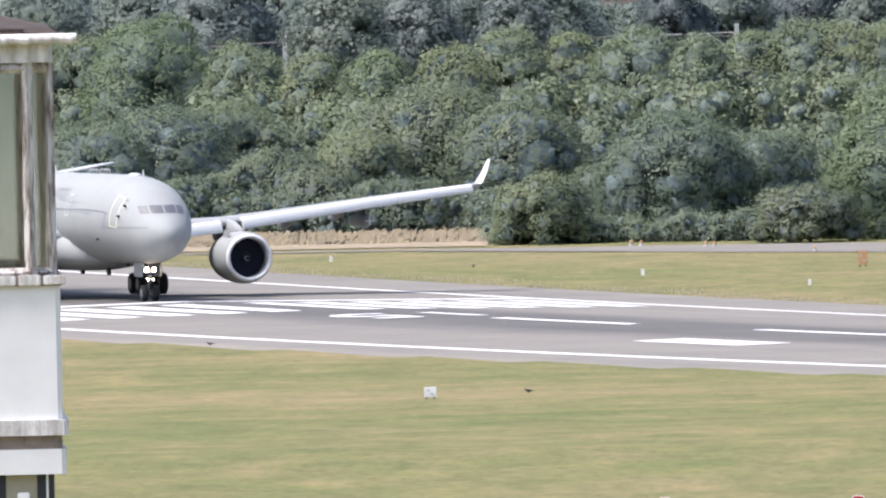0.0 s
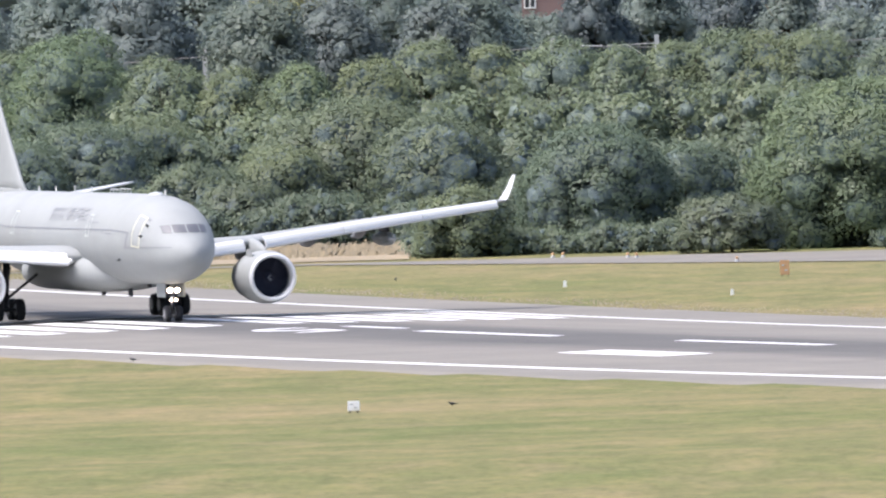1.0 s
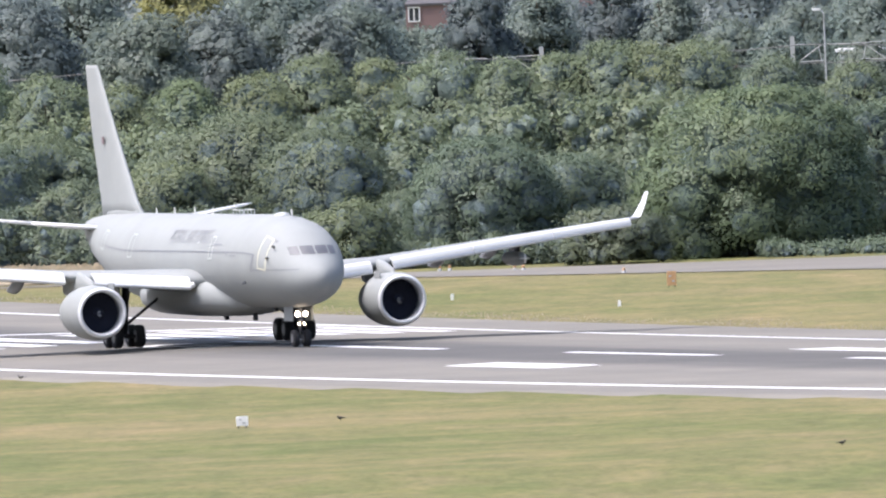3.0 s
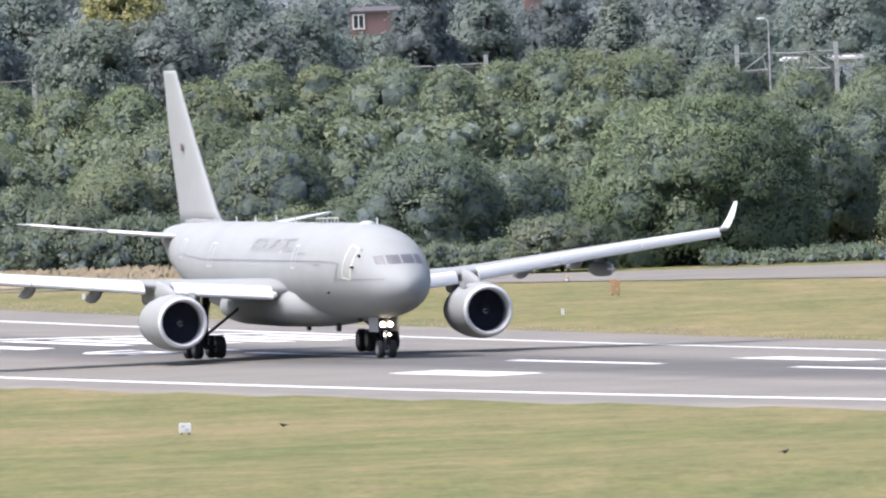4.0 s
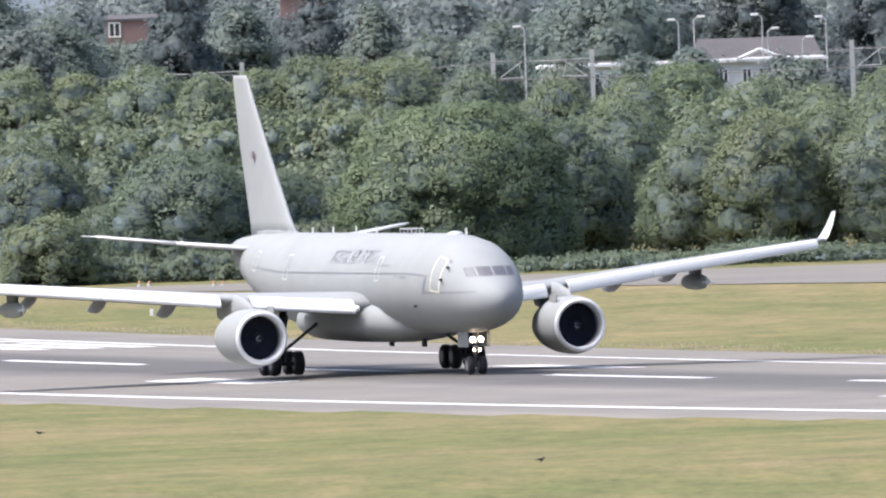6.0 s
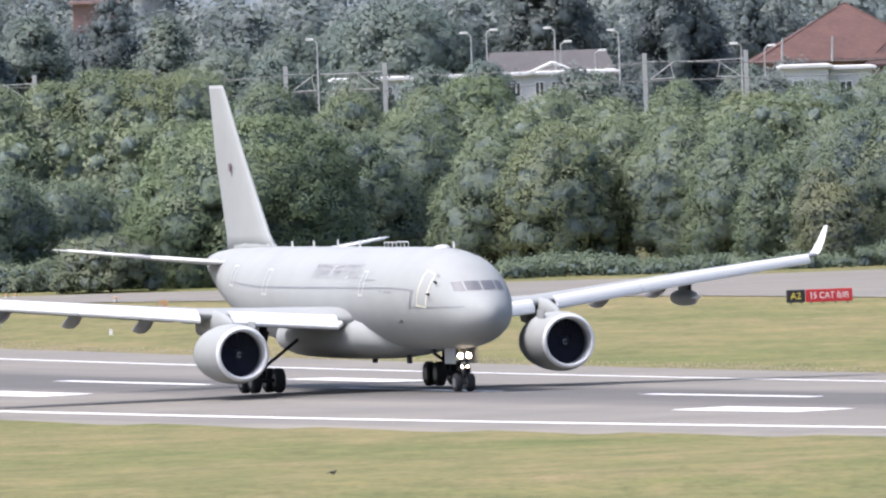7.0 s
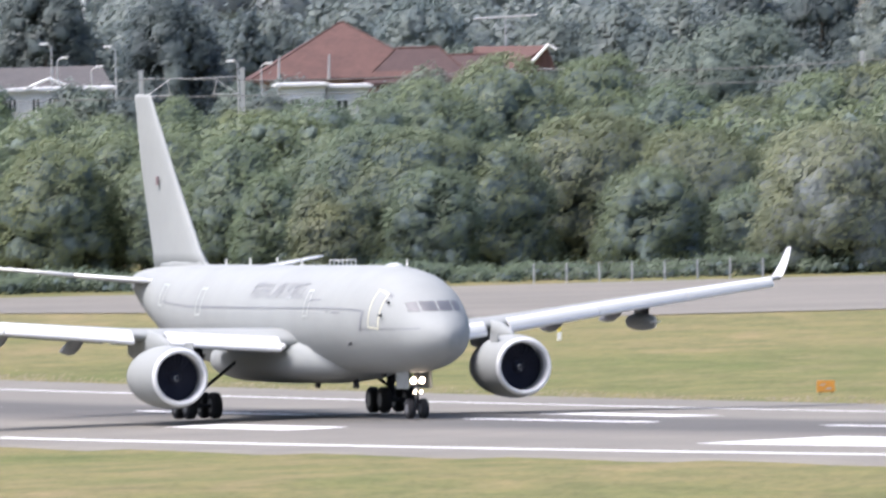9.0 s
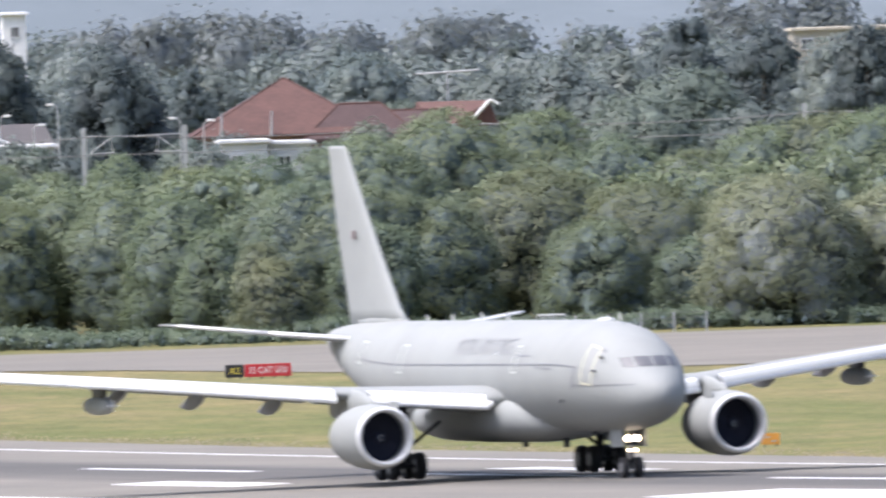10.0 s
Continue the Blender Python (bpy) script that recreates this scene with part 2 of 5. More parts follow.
def build_markings():
    for side in (-1, 1):
        mark("edge_line", -700, 800, side * 22.5 - 0.45, side * 22.5 + 0.45, "long white edge line painted along the runway")
    for k in range(-1, 12):
        if k * 60.5 + 0.8 > -62 or k == -1:
            u = k * 60.5 + 0.5
            mark("centre_dash", u, u + 32, -0.5, 0.5, "white centre-line dash painted on the runway")
    for side in (-1, 1):
        for k in range(6):
            v = side * (2.7 + 3.35 * k)
            mark("threshold_stripe", -131, -101, v - 0.9, v + 0.9, "white threshold stripe painted on the runway")
    mark("threshold_bar", -139.6, -136.6, -22, 22, "white bar painted across the runway threshold")
    for u in (16.5, 166):
        for side in (-1, 1):
            mark("touchdown_bar", u, u + 23, side * 10.2 - 1.6, side * 10.2 + 1.6, "thick white touchdown bar painted on the runway")
    for side in (-1, 1):
        mark("aiming_block", 272, 330, side * 12.5 - 3.6, side * 12.5 + 3.6, "broad white aiming block painted on the runway")


def letters(text, size):
    """Outline letters as a flat mesh, about their middle, x to the right and y up."""
    cu = bpy.data.curves.new("letters", "FONT")
    cu.body, cu.size, cu.align_x, cu.align_y = text, size, "CENTER", "CENTER"
    cu.resolution_u = 3
    ob = bpy.data.objects.new("letters", cu)
    scene.collection.objects.link(ob)
    me = bpy.data.meshes.new_from_object(ob.evaluated_get(bpy.context.evaluated_depsgraph_get()))
    bpy.data.objects.remove(ob)
    bm = bmesh.new()
    bm.from_mesh(me)
    return bm


build_ground()
build_runway()
build_markings()
paint_number()


# ---- the aircraft: x forward from the nose tip, y to its left, z up from the ground ----
def oval(s, half, top, low, n=40):
    zc, rz = (top + low) / 2, (top - low) / 2
    return [(-s, half * math.cos(2 * math.pi * k / n), zc + rz * math.sin(2 * math.pi * k / n)) for k in range(n)]


BODY = ((0.0, 0.04, 4.20, 4.12), (0.06, 0.26, 4.44, 3.87), (0.2, 0.50, 4.68, 3.64), (0.5, 0.82, 4.95, 3.40), (1.0, 1.17, 5.24, 3.14), (1.6, 1.48, 5.54, 2.94), (2.3, 1.77, 6.00, 2.76),
        (3.0, 2.00, 6.45, 2.63), (3.8, 2.22, 6.88, 2.52), (5.0, 2.48, 7.34, 2.41), (6.5, 2.69, 7.69, 2.34), (8.5, 2.80, 7.88, 2.31), (11, 2.82, 7.95, 2.31), (16, 2.82, 7.95, 2.31), (24, 2.82, 7.95, 2.31),
        (32, 2.82, 7.95, 2.31), (38, 2.81, 7.95, 2.36), (42, 2.72, 7.95, 2.75), (46, 2.42, 7.94, 3.55), (50, 1.90, 7.90, 4.60), (52.6, 1.42, 7.82, 5.36), (54.9, 0.95, 7.68, 6.02), (56.2, 0.64, 7.55, 6.45), (56.8, 0.44, 7.42, 6.62))


def body_at(s):
    for a, b in zip(BODY, BODY[1:]):
        if a[0] <= s <= b[0]:
            f = (s - a[0]) / (b[0] - a[0])
            return [a[k] + (b[k] - a[k]) * f for k in (1, 2, 3)]
    return BODY[-1][1:]


def on_body(s, angle, out=0.0):
    """A point of the fuselage's skin: angle in degrees up from the horizontal, on the right-hand side for negative half."""
    half, top, low = body_at(s)
    a, zc, rz = radians(angle), (top + low) / 2, (top - low) / 2
    return Vector((-s, -(half + out) * math.cos(a), zc + (rz + out) * math.sin(a)))


def skin_patch(bm, s0, s1, a0, a1, out=0.012, n=4, m=3, slant=0.0):
    """A thin patch that lies on the fuselage's skin, right-hand side."""
    grid = [[bm.verts.new(on_body(s0 + (s1 - s0) * i / n + slant * j / m, a0 + (a1 - a0) * j / m, out)) for j in range(m + 1)] for i in range(n + 1)]
    for i in range(n):
        for j in range(m):
            bm.faces.new((grid[i][j], grid[i + 1][j], grid[i + 1][j + 1], grid[i][j + 1]))
    return bm


def foil(s, y, z, chord, thick, droop=0.0, n=11, vertical=False):
    """A rounded aerofoil ring from leading edge s aft."""
    up, dn = [], []
    for k in range(n):
        f = (1 - math.cos(math.pi * k / (n - 1))) / 2
        t = 5 * thick * (0.2969 * math.sqrt(f) - 0.126 * f - 0.3516 * f * f + 0.2843 * f ** 3 - 0.1015 * f ** 4) * chord
        c = droop * math.sin(math.pi * f) * chord
        up.append((f, t + c)), dn.append((f, -t * 0.9 + c))
    ring = up + dn[-2:0:-1]
    if vertical:
        return [(-(s + f * chord), y + t, z) for f, t in ring]
    return [(-(s + f * chord), y, z + t) for f, t in ring]


def wing_le(y):
    return 18.6 + (abs(y) - 2.8) * 0.607


def wing_z(y):
    a = abs(y)
    return 3.92 + 0.078 * (a - 3.6) if a < 9.4 else 4.37 + 0.106 * (a - 9.4) - 0.0005 * (a - 9.4) ** 2


def wing_te(y):
    a = abs(y)
    return 29.6 + 0.03 * a if a < 9.8 else 29.9 + (a - 9.8) * 0.372


def build_wing(plane, side):
    name = "right_wing" if side < 0 else "left_wing"
    bm = bmesh.new()
    rings = []
    for a in (1.8, 3.6, 6.5, 9.6, 13, 17, 21, 25, 28, 29.1):
        th = 0.145 - 0.045 * min(1, (a - 1.8) / 12)
        rings.append(foil(wing_le(a) + 0.25, side * a, wing_z(a) + 0.12, wing_te(a) - wing_le(a) - 0.25, th))
    wing = part("wing", skin(bm, rings), GREY, plane, "pale grey swept wing", True)
    # slats, let down ahead of the leading edge
    for y0, y1 in ((3.5, 8.7), (10.3, 16.3), (16.34, 22.4), (22.44, 28.3)):
        bm = bmesh.new()
        rings = []
        for k in range(5):
            a = y0 + (y1 - y0) * k / 4
            c = 1.15 - 0.016 * a
            le, z = wing_le(a) - 0.42, wing_z(a)
            ring = []
            for f, t in ((1.0, 0.40), (0.75, 0.36), (0.45, 0.24), (0.2, 0.06), (0.05, -0.12), (0.0, -0.26), (0.05, -0.38), (0.2, -0.42), (0.35, -0.36), (0.3, -0.16), (0.5, 0.08), (0.78, 0.27)):
                ring.append((-(le + f * c), side * a, z + t * (1.08 - 0.015 * a)))
            rings.append(ring)
        slat = part("slat", skin(bm, rings), SLAT, wing, "lowered pale slat along the leading edge")
        # thin strip of duller grey that paints shade on the slat's upright face
        bm = bmesh.new()
        rows = []
        for ring in rings:
            rows.append([bm.verts.new((p[0] + 0.008, p[1], p[2] + 0.004)) for p in (ring[2], ring[3], ring[4])])
        for p, q in zip(rows, rows[1:]):
            for k in range(2):
                bm.faces.new((p[k], q[k], q[k + 1], p[k + 1]))
        part("slat_face", bm, PALE, slat, "duller grey band, shade painted on the slat's face")
    # lamp at the wing root
    bm = bmesh.new()
    bmesh.ops.create_uvsphere(bm, u_segments=10, v_segments=8, radius=0.17, matrix=Matrix.Translation((-wing_le(3.4) + 0.25, side * 3.42, 3.8)))
    part("root_light", bm, WHITE, wing, "small white root light")
    # flaps, a little lowered
    for y0, y1 in ((3.3, 9.3), (10.0, 20.0)):
        bm = bmesh.new()
        rings = [foil(wing_te(a) - 0.5, side * a, wing_z(a) - 0.28, 1.9 - 0.04 * a, 0.1) for a in (y0, (y0 + y1) / 2, y1)]
        part("flap", skin(bm, rings), GREY, wing, "", True)
    # flap-track fairings, the shade under the wing painted in dark grey
    for a, size in ((7.9, 1.15), (11.6, 1.0), (15.3, 0.95), (19.0, 0.85)):
        bm = bmesh.new()
        z, s = wing_z(a) - 0.08, wing_te(a) - 3.3
        rings = []
        for d, w, h in ((0.4, 0.03, 0.05), (0.9, 0.12, 0.24), (1.6, 0.18, 0.40), (2.6, 0.2, 0.46), (3.6, 0.16, 0.36), (4.6, 0.08, 0.18), (5.2, 0.02, 0.04)):
            rings.append([(-(s + d), side * a + w * size * math.cos(2 * math.pi * k / 12), z + 0.1 - 0.17 * d - h * size * 0.35 + h * size * math.sin(2 * math.pi * k / 12)) for k in range(12)])
        part("flap_fairing", skin(bm, rings), LINE_AND_SHADE, wing, "canoe-shaped fairing, dark grey for the shade under the wing", True)
    # winglet
    bm = bmesh.new()
    rings = [foil(wing_le(29.0) + 0.3, side * 29.0, wing_z(29.0) + 0.1, 2.15, 0.1),
             foil(wing_le(29.0) + 0.55, side * 29.3, wing_z(29.0) + 0.28, 1.9, 0.09),
             foil(wing_le(29.0) + 1.1, side * 29.75, wing_z(29.0) + 0.95, 1.4, 0.08),
             foil(wing_le(29.0) + 1.65, side * 30.12, wing_z(29.0) + 1.72, 0.8, 0.08)]
    part("winglet", skin(bm, rings), SLAT, wing, "", True)
    # refuelling pod on its pylon
    a, s, z = 20.25, 29.5, 4.33
    bm = bmesh.new()
    turned(bm, ((-0.0, 0.03), (-0.12, 0.2), (-0.4, 0.34), (-0.9, 0.43), (-1.8, 0.46), (-3.0, 0.45), (-3.8, 0.36), (-4.2, 0.22), (-4.3, 0.1)), 20, "x", (-s, side * a, z), True)
    pod = part("refuelling_pod", bm, GREY, plane, "grey refuelling pod hung under the wing", True)
    bm = bmesh.new()
    rings = [foil(s + 0.9, side * a, z + 0.35, 2.4, 0.12, n=7, vertical=True), foil(s + 0.7, side * a, wing_z(a) + 0.02, 2.9, 0.1, n=7, vertical=True)]
    part("pod_pylon", skin(bm, rings), DARKMETAL, pod)
    bm = bmesh.new()
    for k in range(4):
        t = math.pi / 2 * k
        rod(bm, (-s + 0.34, side * a, z), (-s + 0.34, side * a + 0.3 * math.cos(t), z + 0.3 * math.sin(t)), 0.05, 0.03, 6)
    rod(bm, (-s - 0.05, side * a, z), (-s + 0.4, side * a, z), 0.06, 0.03)
    part("pod_propeller", bm, METAL, pod)


def build_engine(plane, side):
    s, y, z = 17.45, side * 9.37, 2.37
    at = (-s, y, z)
    bm = bmesh.new()
    turned(bm, ((-1.55, 1.27), (-0.6, 1.255), (-0.16, 1.27), (-0.04, 1.315), (0.0, 1.37), (-0.04, 1.43), (-0.2, 1.505), (-0.6, 1.6), (-1.3, 1.66), (-2.2, 1.665), (-3.6, 1.60), (-5.0, 1.43), (-6.0, 1.22), (-6.0, 1.15), (-4.0, 1.2)), 48, "x", at)
    cowl = part("engine_cowl", bm, GREY, plane, "round grey engine cowling with an open intake", True)
    bm = bmesh.new()
    turned(bm, ((-0.8, 1.245), (-0.18, 1.252), (-0.12, 1.266), (-0.05, 1.305), (0.012, 1.37), (-0.03, 1.438), (-0.22, 1.52)), 48, "x", at)
    part("intake_lip", bm, SLAT, cowl, "bare pale metal ring round the intake", True)
    bm = bmesh.new()
    turned(bm, ((-1.35, 1.262), (-1.4, 0.3)), 40, "x", at)
    part("fan_disc", bm, FAN, cowl, "dark fan deep in the intake")
    blade = None
    for k in range(26):
        q = Matrix.Translation((at[0] - 0.43, y, z)) @ Matrix.Rotation(2 * math.pi * k / 26, 4, "X")
        if blade is None:
            bm = bmesh.new()
            ring = ((-0.72, -0.03, 0.35), (-0.86, 0.09, 0.35), (-0.88, 0.14, 1.2), (-0.70, -0.12, 1.2))
            skin(bm, [[(x - 0.008, y2, z2) for x, y2, z2 in ring], [(x + 0.008, y2, z2) for x, y2, z2 in ring]])
            blade = part("fan_blade", bm, FAN, cowl)
            ob = blade
        else:
            ob = new("fan_blade", blade.data)
            ob.parent = cowl
        ob.matrix_local = q
    bm = bmesh.new()
    turned(bm, ((-0.73, 0.01), (-0.79, 0.1), (-0.98, 0.25), (-1.28, 0.37), (-1.38, 0.38)), 24, "x", at, True)
    spin = part("spinner", bm, FAN, cowl, "dark cone with a pale swirl", True)
    bm = bmesh.new()
    for k in range(14):
        t, t2 = 5.2 * k / 14, 5.2 * (k + 1) / 14
        r, r2 = 0.05 + 0.009 * k, 0.05 + 0.009 * (k + 1)
        rod(bm, (at[0] - 0.74 - 0.55 * r, y + r * math.cos(t), z + r * math.sin(t)), (at[0] - 0.74 - 0.55 * r2, y + r2 * math.cos(t2), z + r2 * math.sin(t2)), 0.016, 0.016, 5)
    part("swirl", bm, PALE, spin)
    bm = bmesh.new()
    turned(bm, ((-5.6, 0.95), (-6.4, 0.78), (-7.1, 0.6), (-7.15, 0.5)), 32, "x", at, True)
    part("exhaust", bm, DARKMETAL, cowl, "", True)
    # pylon
    bm = bmesh.new()
    rings = []
    for d, h, w, zz in ((1.8, 0.06, 0.1, z + 1.62), (2.6, 0.3, 0.2, z + 1.7), (4.0, 0.55, 0.25, z + 1.76), (5.6, 0.75, 0.25, z + 1.7), (7.4, 0.75, 0.22, z + 1.55), (9.4, 0.4, 0.12, z + 1.45)):
        rings.append([(-(s + d), y + w * math.cos(2 * math.pi * k / 14), zz + h * math.sin(2 * math.pi * k / 14)) for k in range(14)])
    part("pylon", skin(bm, rings), GREY, cowl, "", True)
    # strake
    bm = bmesh.new()
    box(bm, at[0] - 2.6, at[0] - 1.2, y - side * 1.05 - 0.02, y - side * 1.05 + 0.02, z + 1.3, z + 1.75)
    part("strake", bm, GREY, cowl)


def build_wheel(gear, name, x, y, r, w):
    bm = bmesh.new()
    turned(bm, ((-w, r * 0.62), (-w * 0.98, r * 0.86), (-w * 0.7, r * 0.97), (0, r), (w * 0.7, r * 0.97), (w * 0.98, r * 0.86), (w, r * 0.62)), 28, "y", (x, y, r), True)
    tyre = part(name, bm, TYRE, gear, "black rubber tyre", True)
    bm = bmesh.new()
    turned(bm, ((-w - 0.01, 0.05), (-w - 0.012, r * 0.5), (-w + 0.02, r * 0.58), (w - 0.02, r * 0.58), (w + 0.012, r * 0.5), (w + 0.01, 0.05)), 20, "y", (x, y, r), True)
    part("rim", bm, RIM, tyre, "dull metal wheel rim")


def build_nose_gear(plane):
    s = 6.25
    bm = bmesh.new()
    rod(bm, (-s, 0, 0.52), (-s + 0.12, 0, 2.7), 0.11, 0.16, 12)
    rod(bm, (-s, -0.42, 0.52), (-s, 0.42, 0.52), 0.09, 0.09, 10)
    gear = part("nose_gear", bm, METAL, plane, "twin-wheeled nose gear with bright lamps", True)
    bm = bmesh.new()
    rod(bm, (-s + 0.05, 0, 1.5), (-s - 1.5, 0, 2.6), 0.07, 0.07)
    rod(bm, (-s + 0.17, 0, 0.75), (-s + 0.35, 0, 1.15), 0.05), rod(bm, (-s + 0.35, 0, 1.15), (-s + 0.17, 0, 1.5), 0.05)
    box(bm, -s - 0.05, -s + 0.22, -0.3, 0.3, 1.62, 1.78, 0.03)
    part("gear_brace", bm, DARKMETAL, gear)
    for side in (-1, 1):
        build_wheel(gear, "wheel", -s, side * 0.36, 0.52, 0.19)
        bm = bmesh.new()
        box(bm, -s - 1.4, -s + 0.8, side * 0.62 - 0.02, side * 0.62 + 0.02, 1.55, 2.55, 0.015)
        part("gear_door", bm, GREY, gear)
        for z, dy, r in ((1.98, 0.24, 0.17), (1.38, 0.16, 0.08)):
            bm = bmesh.new()
            turned(bm, ((0.0, r * 0.85), (-0.06, r * 0.9), (-0.2, r * 0.5), (-0.22, 0.02)), 18, "x", (-s + 0.36, side * dy, z), False)
            housing = part("lamp_housing", bm, DARKMETAL, gear, "", True)
            bm = bmesh.new()
            turned(bm, ((0.03, 0.005), (0.02, r * 0.6), (-0.02, r * 0.93)), 18, "x", (-s + 0.36, side * dy, z), False)
            part("lamp_lens", bm, BEAM, housing, "glowing warm-white lamp lens", True)


def build_main_gear(plane, side):
    s, y = 28.4, side * 5.34
    bm = bmesh.new()
    rod(bm, (-s, y, 0.72), (-s + 0.3, y * 0.98, 3.9), 0.2, 0.24, 14)
    rod(bm, (-s + 1.0, y, 0.7), (-s - 1.0, y, 0.7), 0.14, 0.14, 10)
    for d in (-1.0, 1.0):
        rod(bm, (-s + d, y - 0.75, 0.7), (-s + d, y + 0.75, 0.7), 0.1, 0.1, 10)
    gear = part("main_gear", bm, DARKMETAL, plane, "dark four-wheeled main landing gear", True)
    bm = bmesh.new()
    rod(bm, (-s + 0.05, y * 0.99, 1.35), (-s + 0.2, y - side * 2.5, 3.2), 0.09, 0.09)
    rod(bm, (-s + 0.1, y * 0.99, 1.9), (-s + 1.6, y, 3.4), 0.07, 0.07)
    part("side_stay", bm, DARKMETAL, gear)
    bm = bmesh.new()
    box(bm, -s - 0.9, -s + 1.0, y + side * 0.42 - 0.03, y + side * 0.42 + 0.03, 1.6, 3.7, 0.02)
    part("gear_door", bm, GREY, gear)
    for d in (-1.0, 1.0):
        for w in (-0.69, 0.69):
            build_wheel(gear, "wheel", -s + d, y + w, 0.7, 0.26)


def build_tail(plane):
    bm = bmesh.new()
    rings = [foil(43.0, 0, 7.6, 10.9, 0.08, vertical=True), foil(45.0, 0, 8.6, 9.1, 0.08, vertical=True), foil(49.7, 0, 13.0, 6.1, 0.08, vertical=True), foil(53.5, 0, 16.85, 3.2, 0.08, vertical=True), foil(53.8, 0, 17.05, 2.8, 0.07, vertical=True)]
    fin = part("fin", skin(bm, rings), GREY, plane, "tall grey tail fin", True)
    bm = bmesh.new()
    for dx, mat_w in ((0.0, 0.16), (0.17, 0.16), (0.34, 0.16)):
        box(bm, -51.6 - dx, -51.6 - dx + mat_w, -0.36, -0.33, 12.2, 12.65)
    flash = part("fin_flash", bm, plain("dull_red_marking", (0.165, 0.115, 0.125), 0.5), fin, "small dull red and blue fin flash")
    bm = bmesh.new()
    turned(bm, ((-43.4, 0.05), (-44.6, 0.3), (-46.5, 0.42), (-49, 0.4), (-52, 0.2)), 16, "x", (0, 0, 7.9), True)
    part("fin_root_fairing", bm, GREY, fin, "", True)
    for side in (-1, 1):
        bm = bmesh.new()
        rings = [foil(48.2, side * 0.9, 7.0, 6.0, 0.07), foil(51.2, side * 5.2, 7.52, 4.2, 0.055), foil(54.0, side * 9.3, 8.05, 2.35, 0.055), foil(54.6, side * 9.72, 8.1, 1.6, 0.055)]
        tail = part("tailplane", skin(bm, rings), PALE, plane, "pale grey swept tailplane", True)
        bm = bmesh.new()
        rod(bm, (-48.25, side * 0.95, 7.01), (-51.22, side * 5.2, 7.53), 0.11, 0.09, 8)
        rod(bm, (-51.22, side * 5.2, 7.53), (-54.02, side * 9.3, 8.06), 0.09, 0.06, 8)
        part("leading_edge", bm, WHITE, tail, "bright leading edge", True)


def build_aircraft():
    plane = thing("aircraft", "grey twin-engined tanker aircraft with lowered wheels on the runway", "aircraft")
    bm = bmesh.new()
    part("fuselage", skin(bm, [oval(*b) for b in BODY]), GREY, plane, "light grey rounded fuselage", True)
    body = plane.children[0]
    # wing-root fairing under the belly
    bm = bmesh.new()
    rings = []
    for s, w, top, low in ((14.6, 0.5, 3.3, 2.5), (15.6, 1.9, 3.6, 2.12), (17.5, 2.85, 4.3, 1.88), (20, 3.2, 4.6, 1.76), (26, 3.3, 4.5, 1.74), (32, 3.2, 4.4, 1.8), (35, 2.6, 4.0, 2.0), (37.5, 1.2, 3.4, 2.3)):
        ring = []
        for k in range(28):
            a = 2 * math.pi * k / 28
            c, d = math.cos(a), math.sin(a)
            ring.append((-s, w * math.copysign(abs(c) ** 0.75, c), (top + low) / 2 + (top - low) / 2 * math.copysign(abs(d) ** 0.8, d)))
        rings.append(ring)
    part("belly_fairing", skin(bm, rings), GREY, plane, "bulged grey fairing under the wing root", True)
    for side in (-1, 1):
        # leading-edge root fillet
        bm = bmesh.new()
        rings = [[(-s, side * (2.2 + w * math.cos(2 * math.pi * k / 16)), z + h * math.sin(2 * math.pi * k / 16)) for k in range(16)] for s, w, h, z in ((16.4, 0.08, 0.03, 3.5), (17.5, 0.32, 0.14, 3.55), (19, 0.75, 0.36, 3.66), (22, 1.25, 0.75, 3.8), (27, 1.1, 0.65, 3.8))]
        part("wing_fillet", skin(bm, rings), GREY, plane, "", True)
    for side in (-1, 1):
        build_wing(plane, side)
        build_engine(plane, side)
        build_main_gear(plane, side)
    build_nose_gear(plane)
    build_tail(plane)
    build_markings_on(plane, body)
    return plane


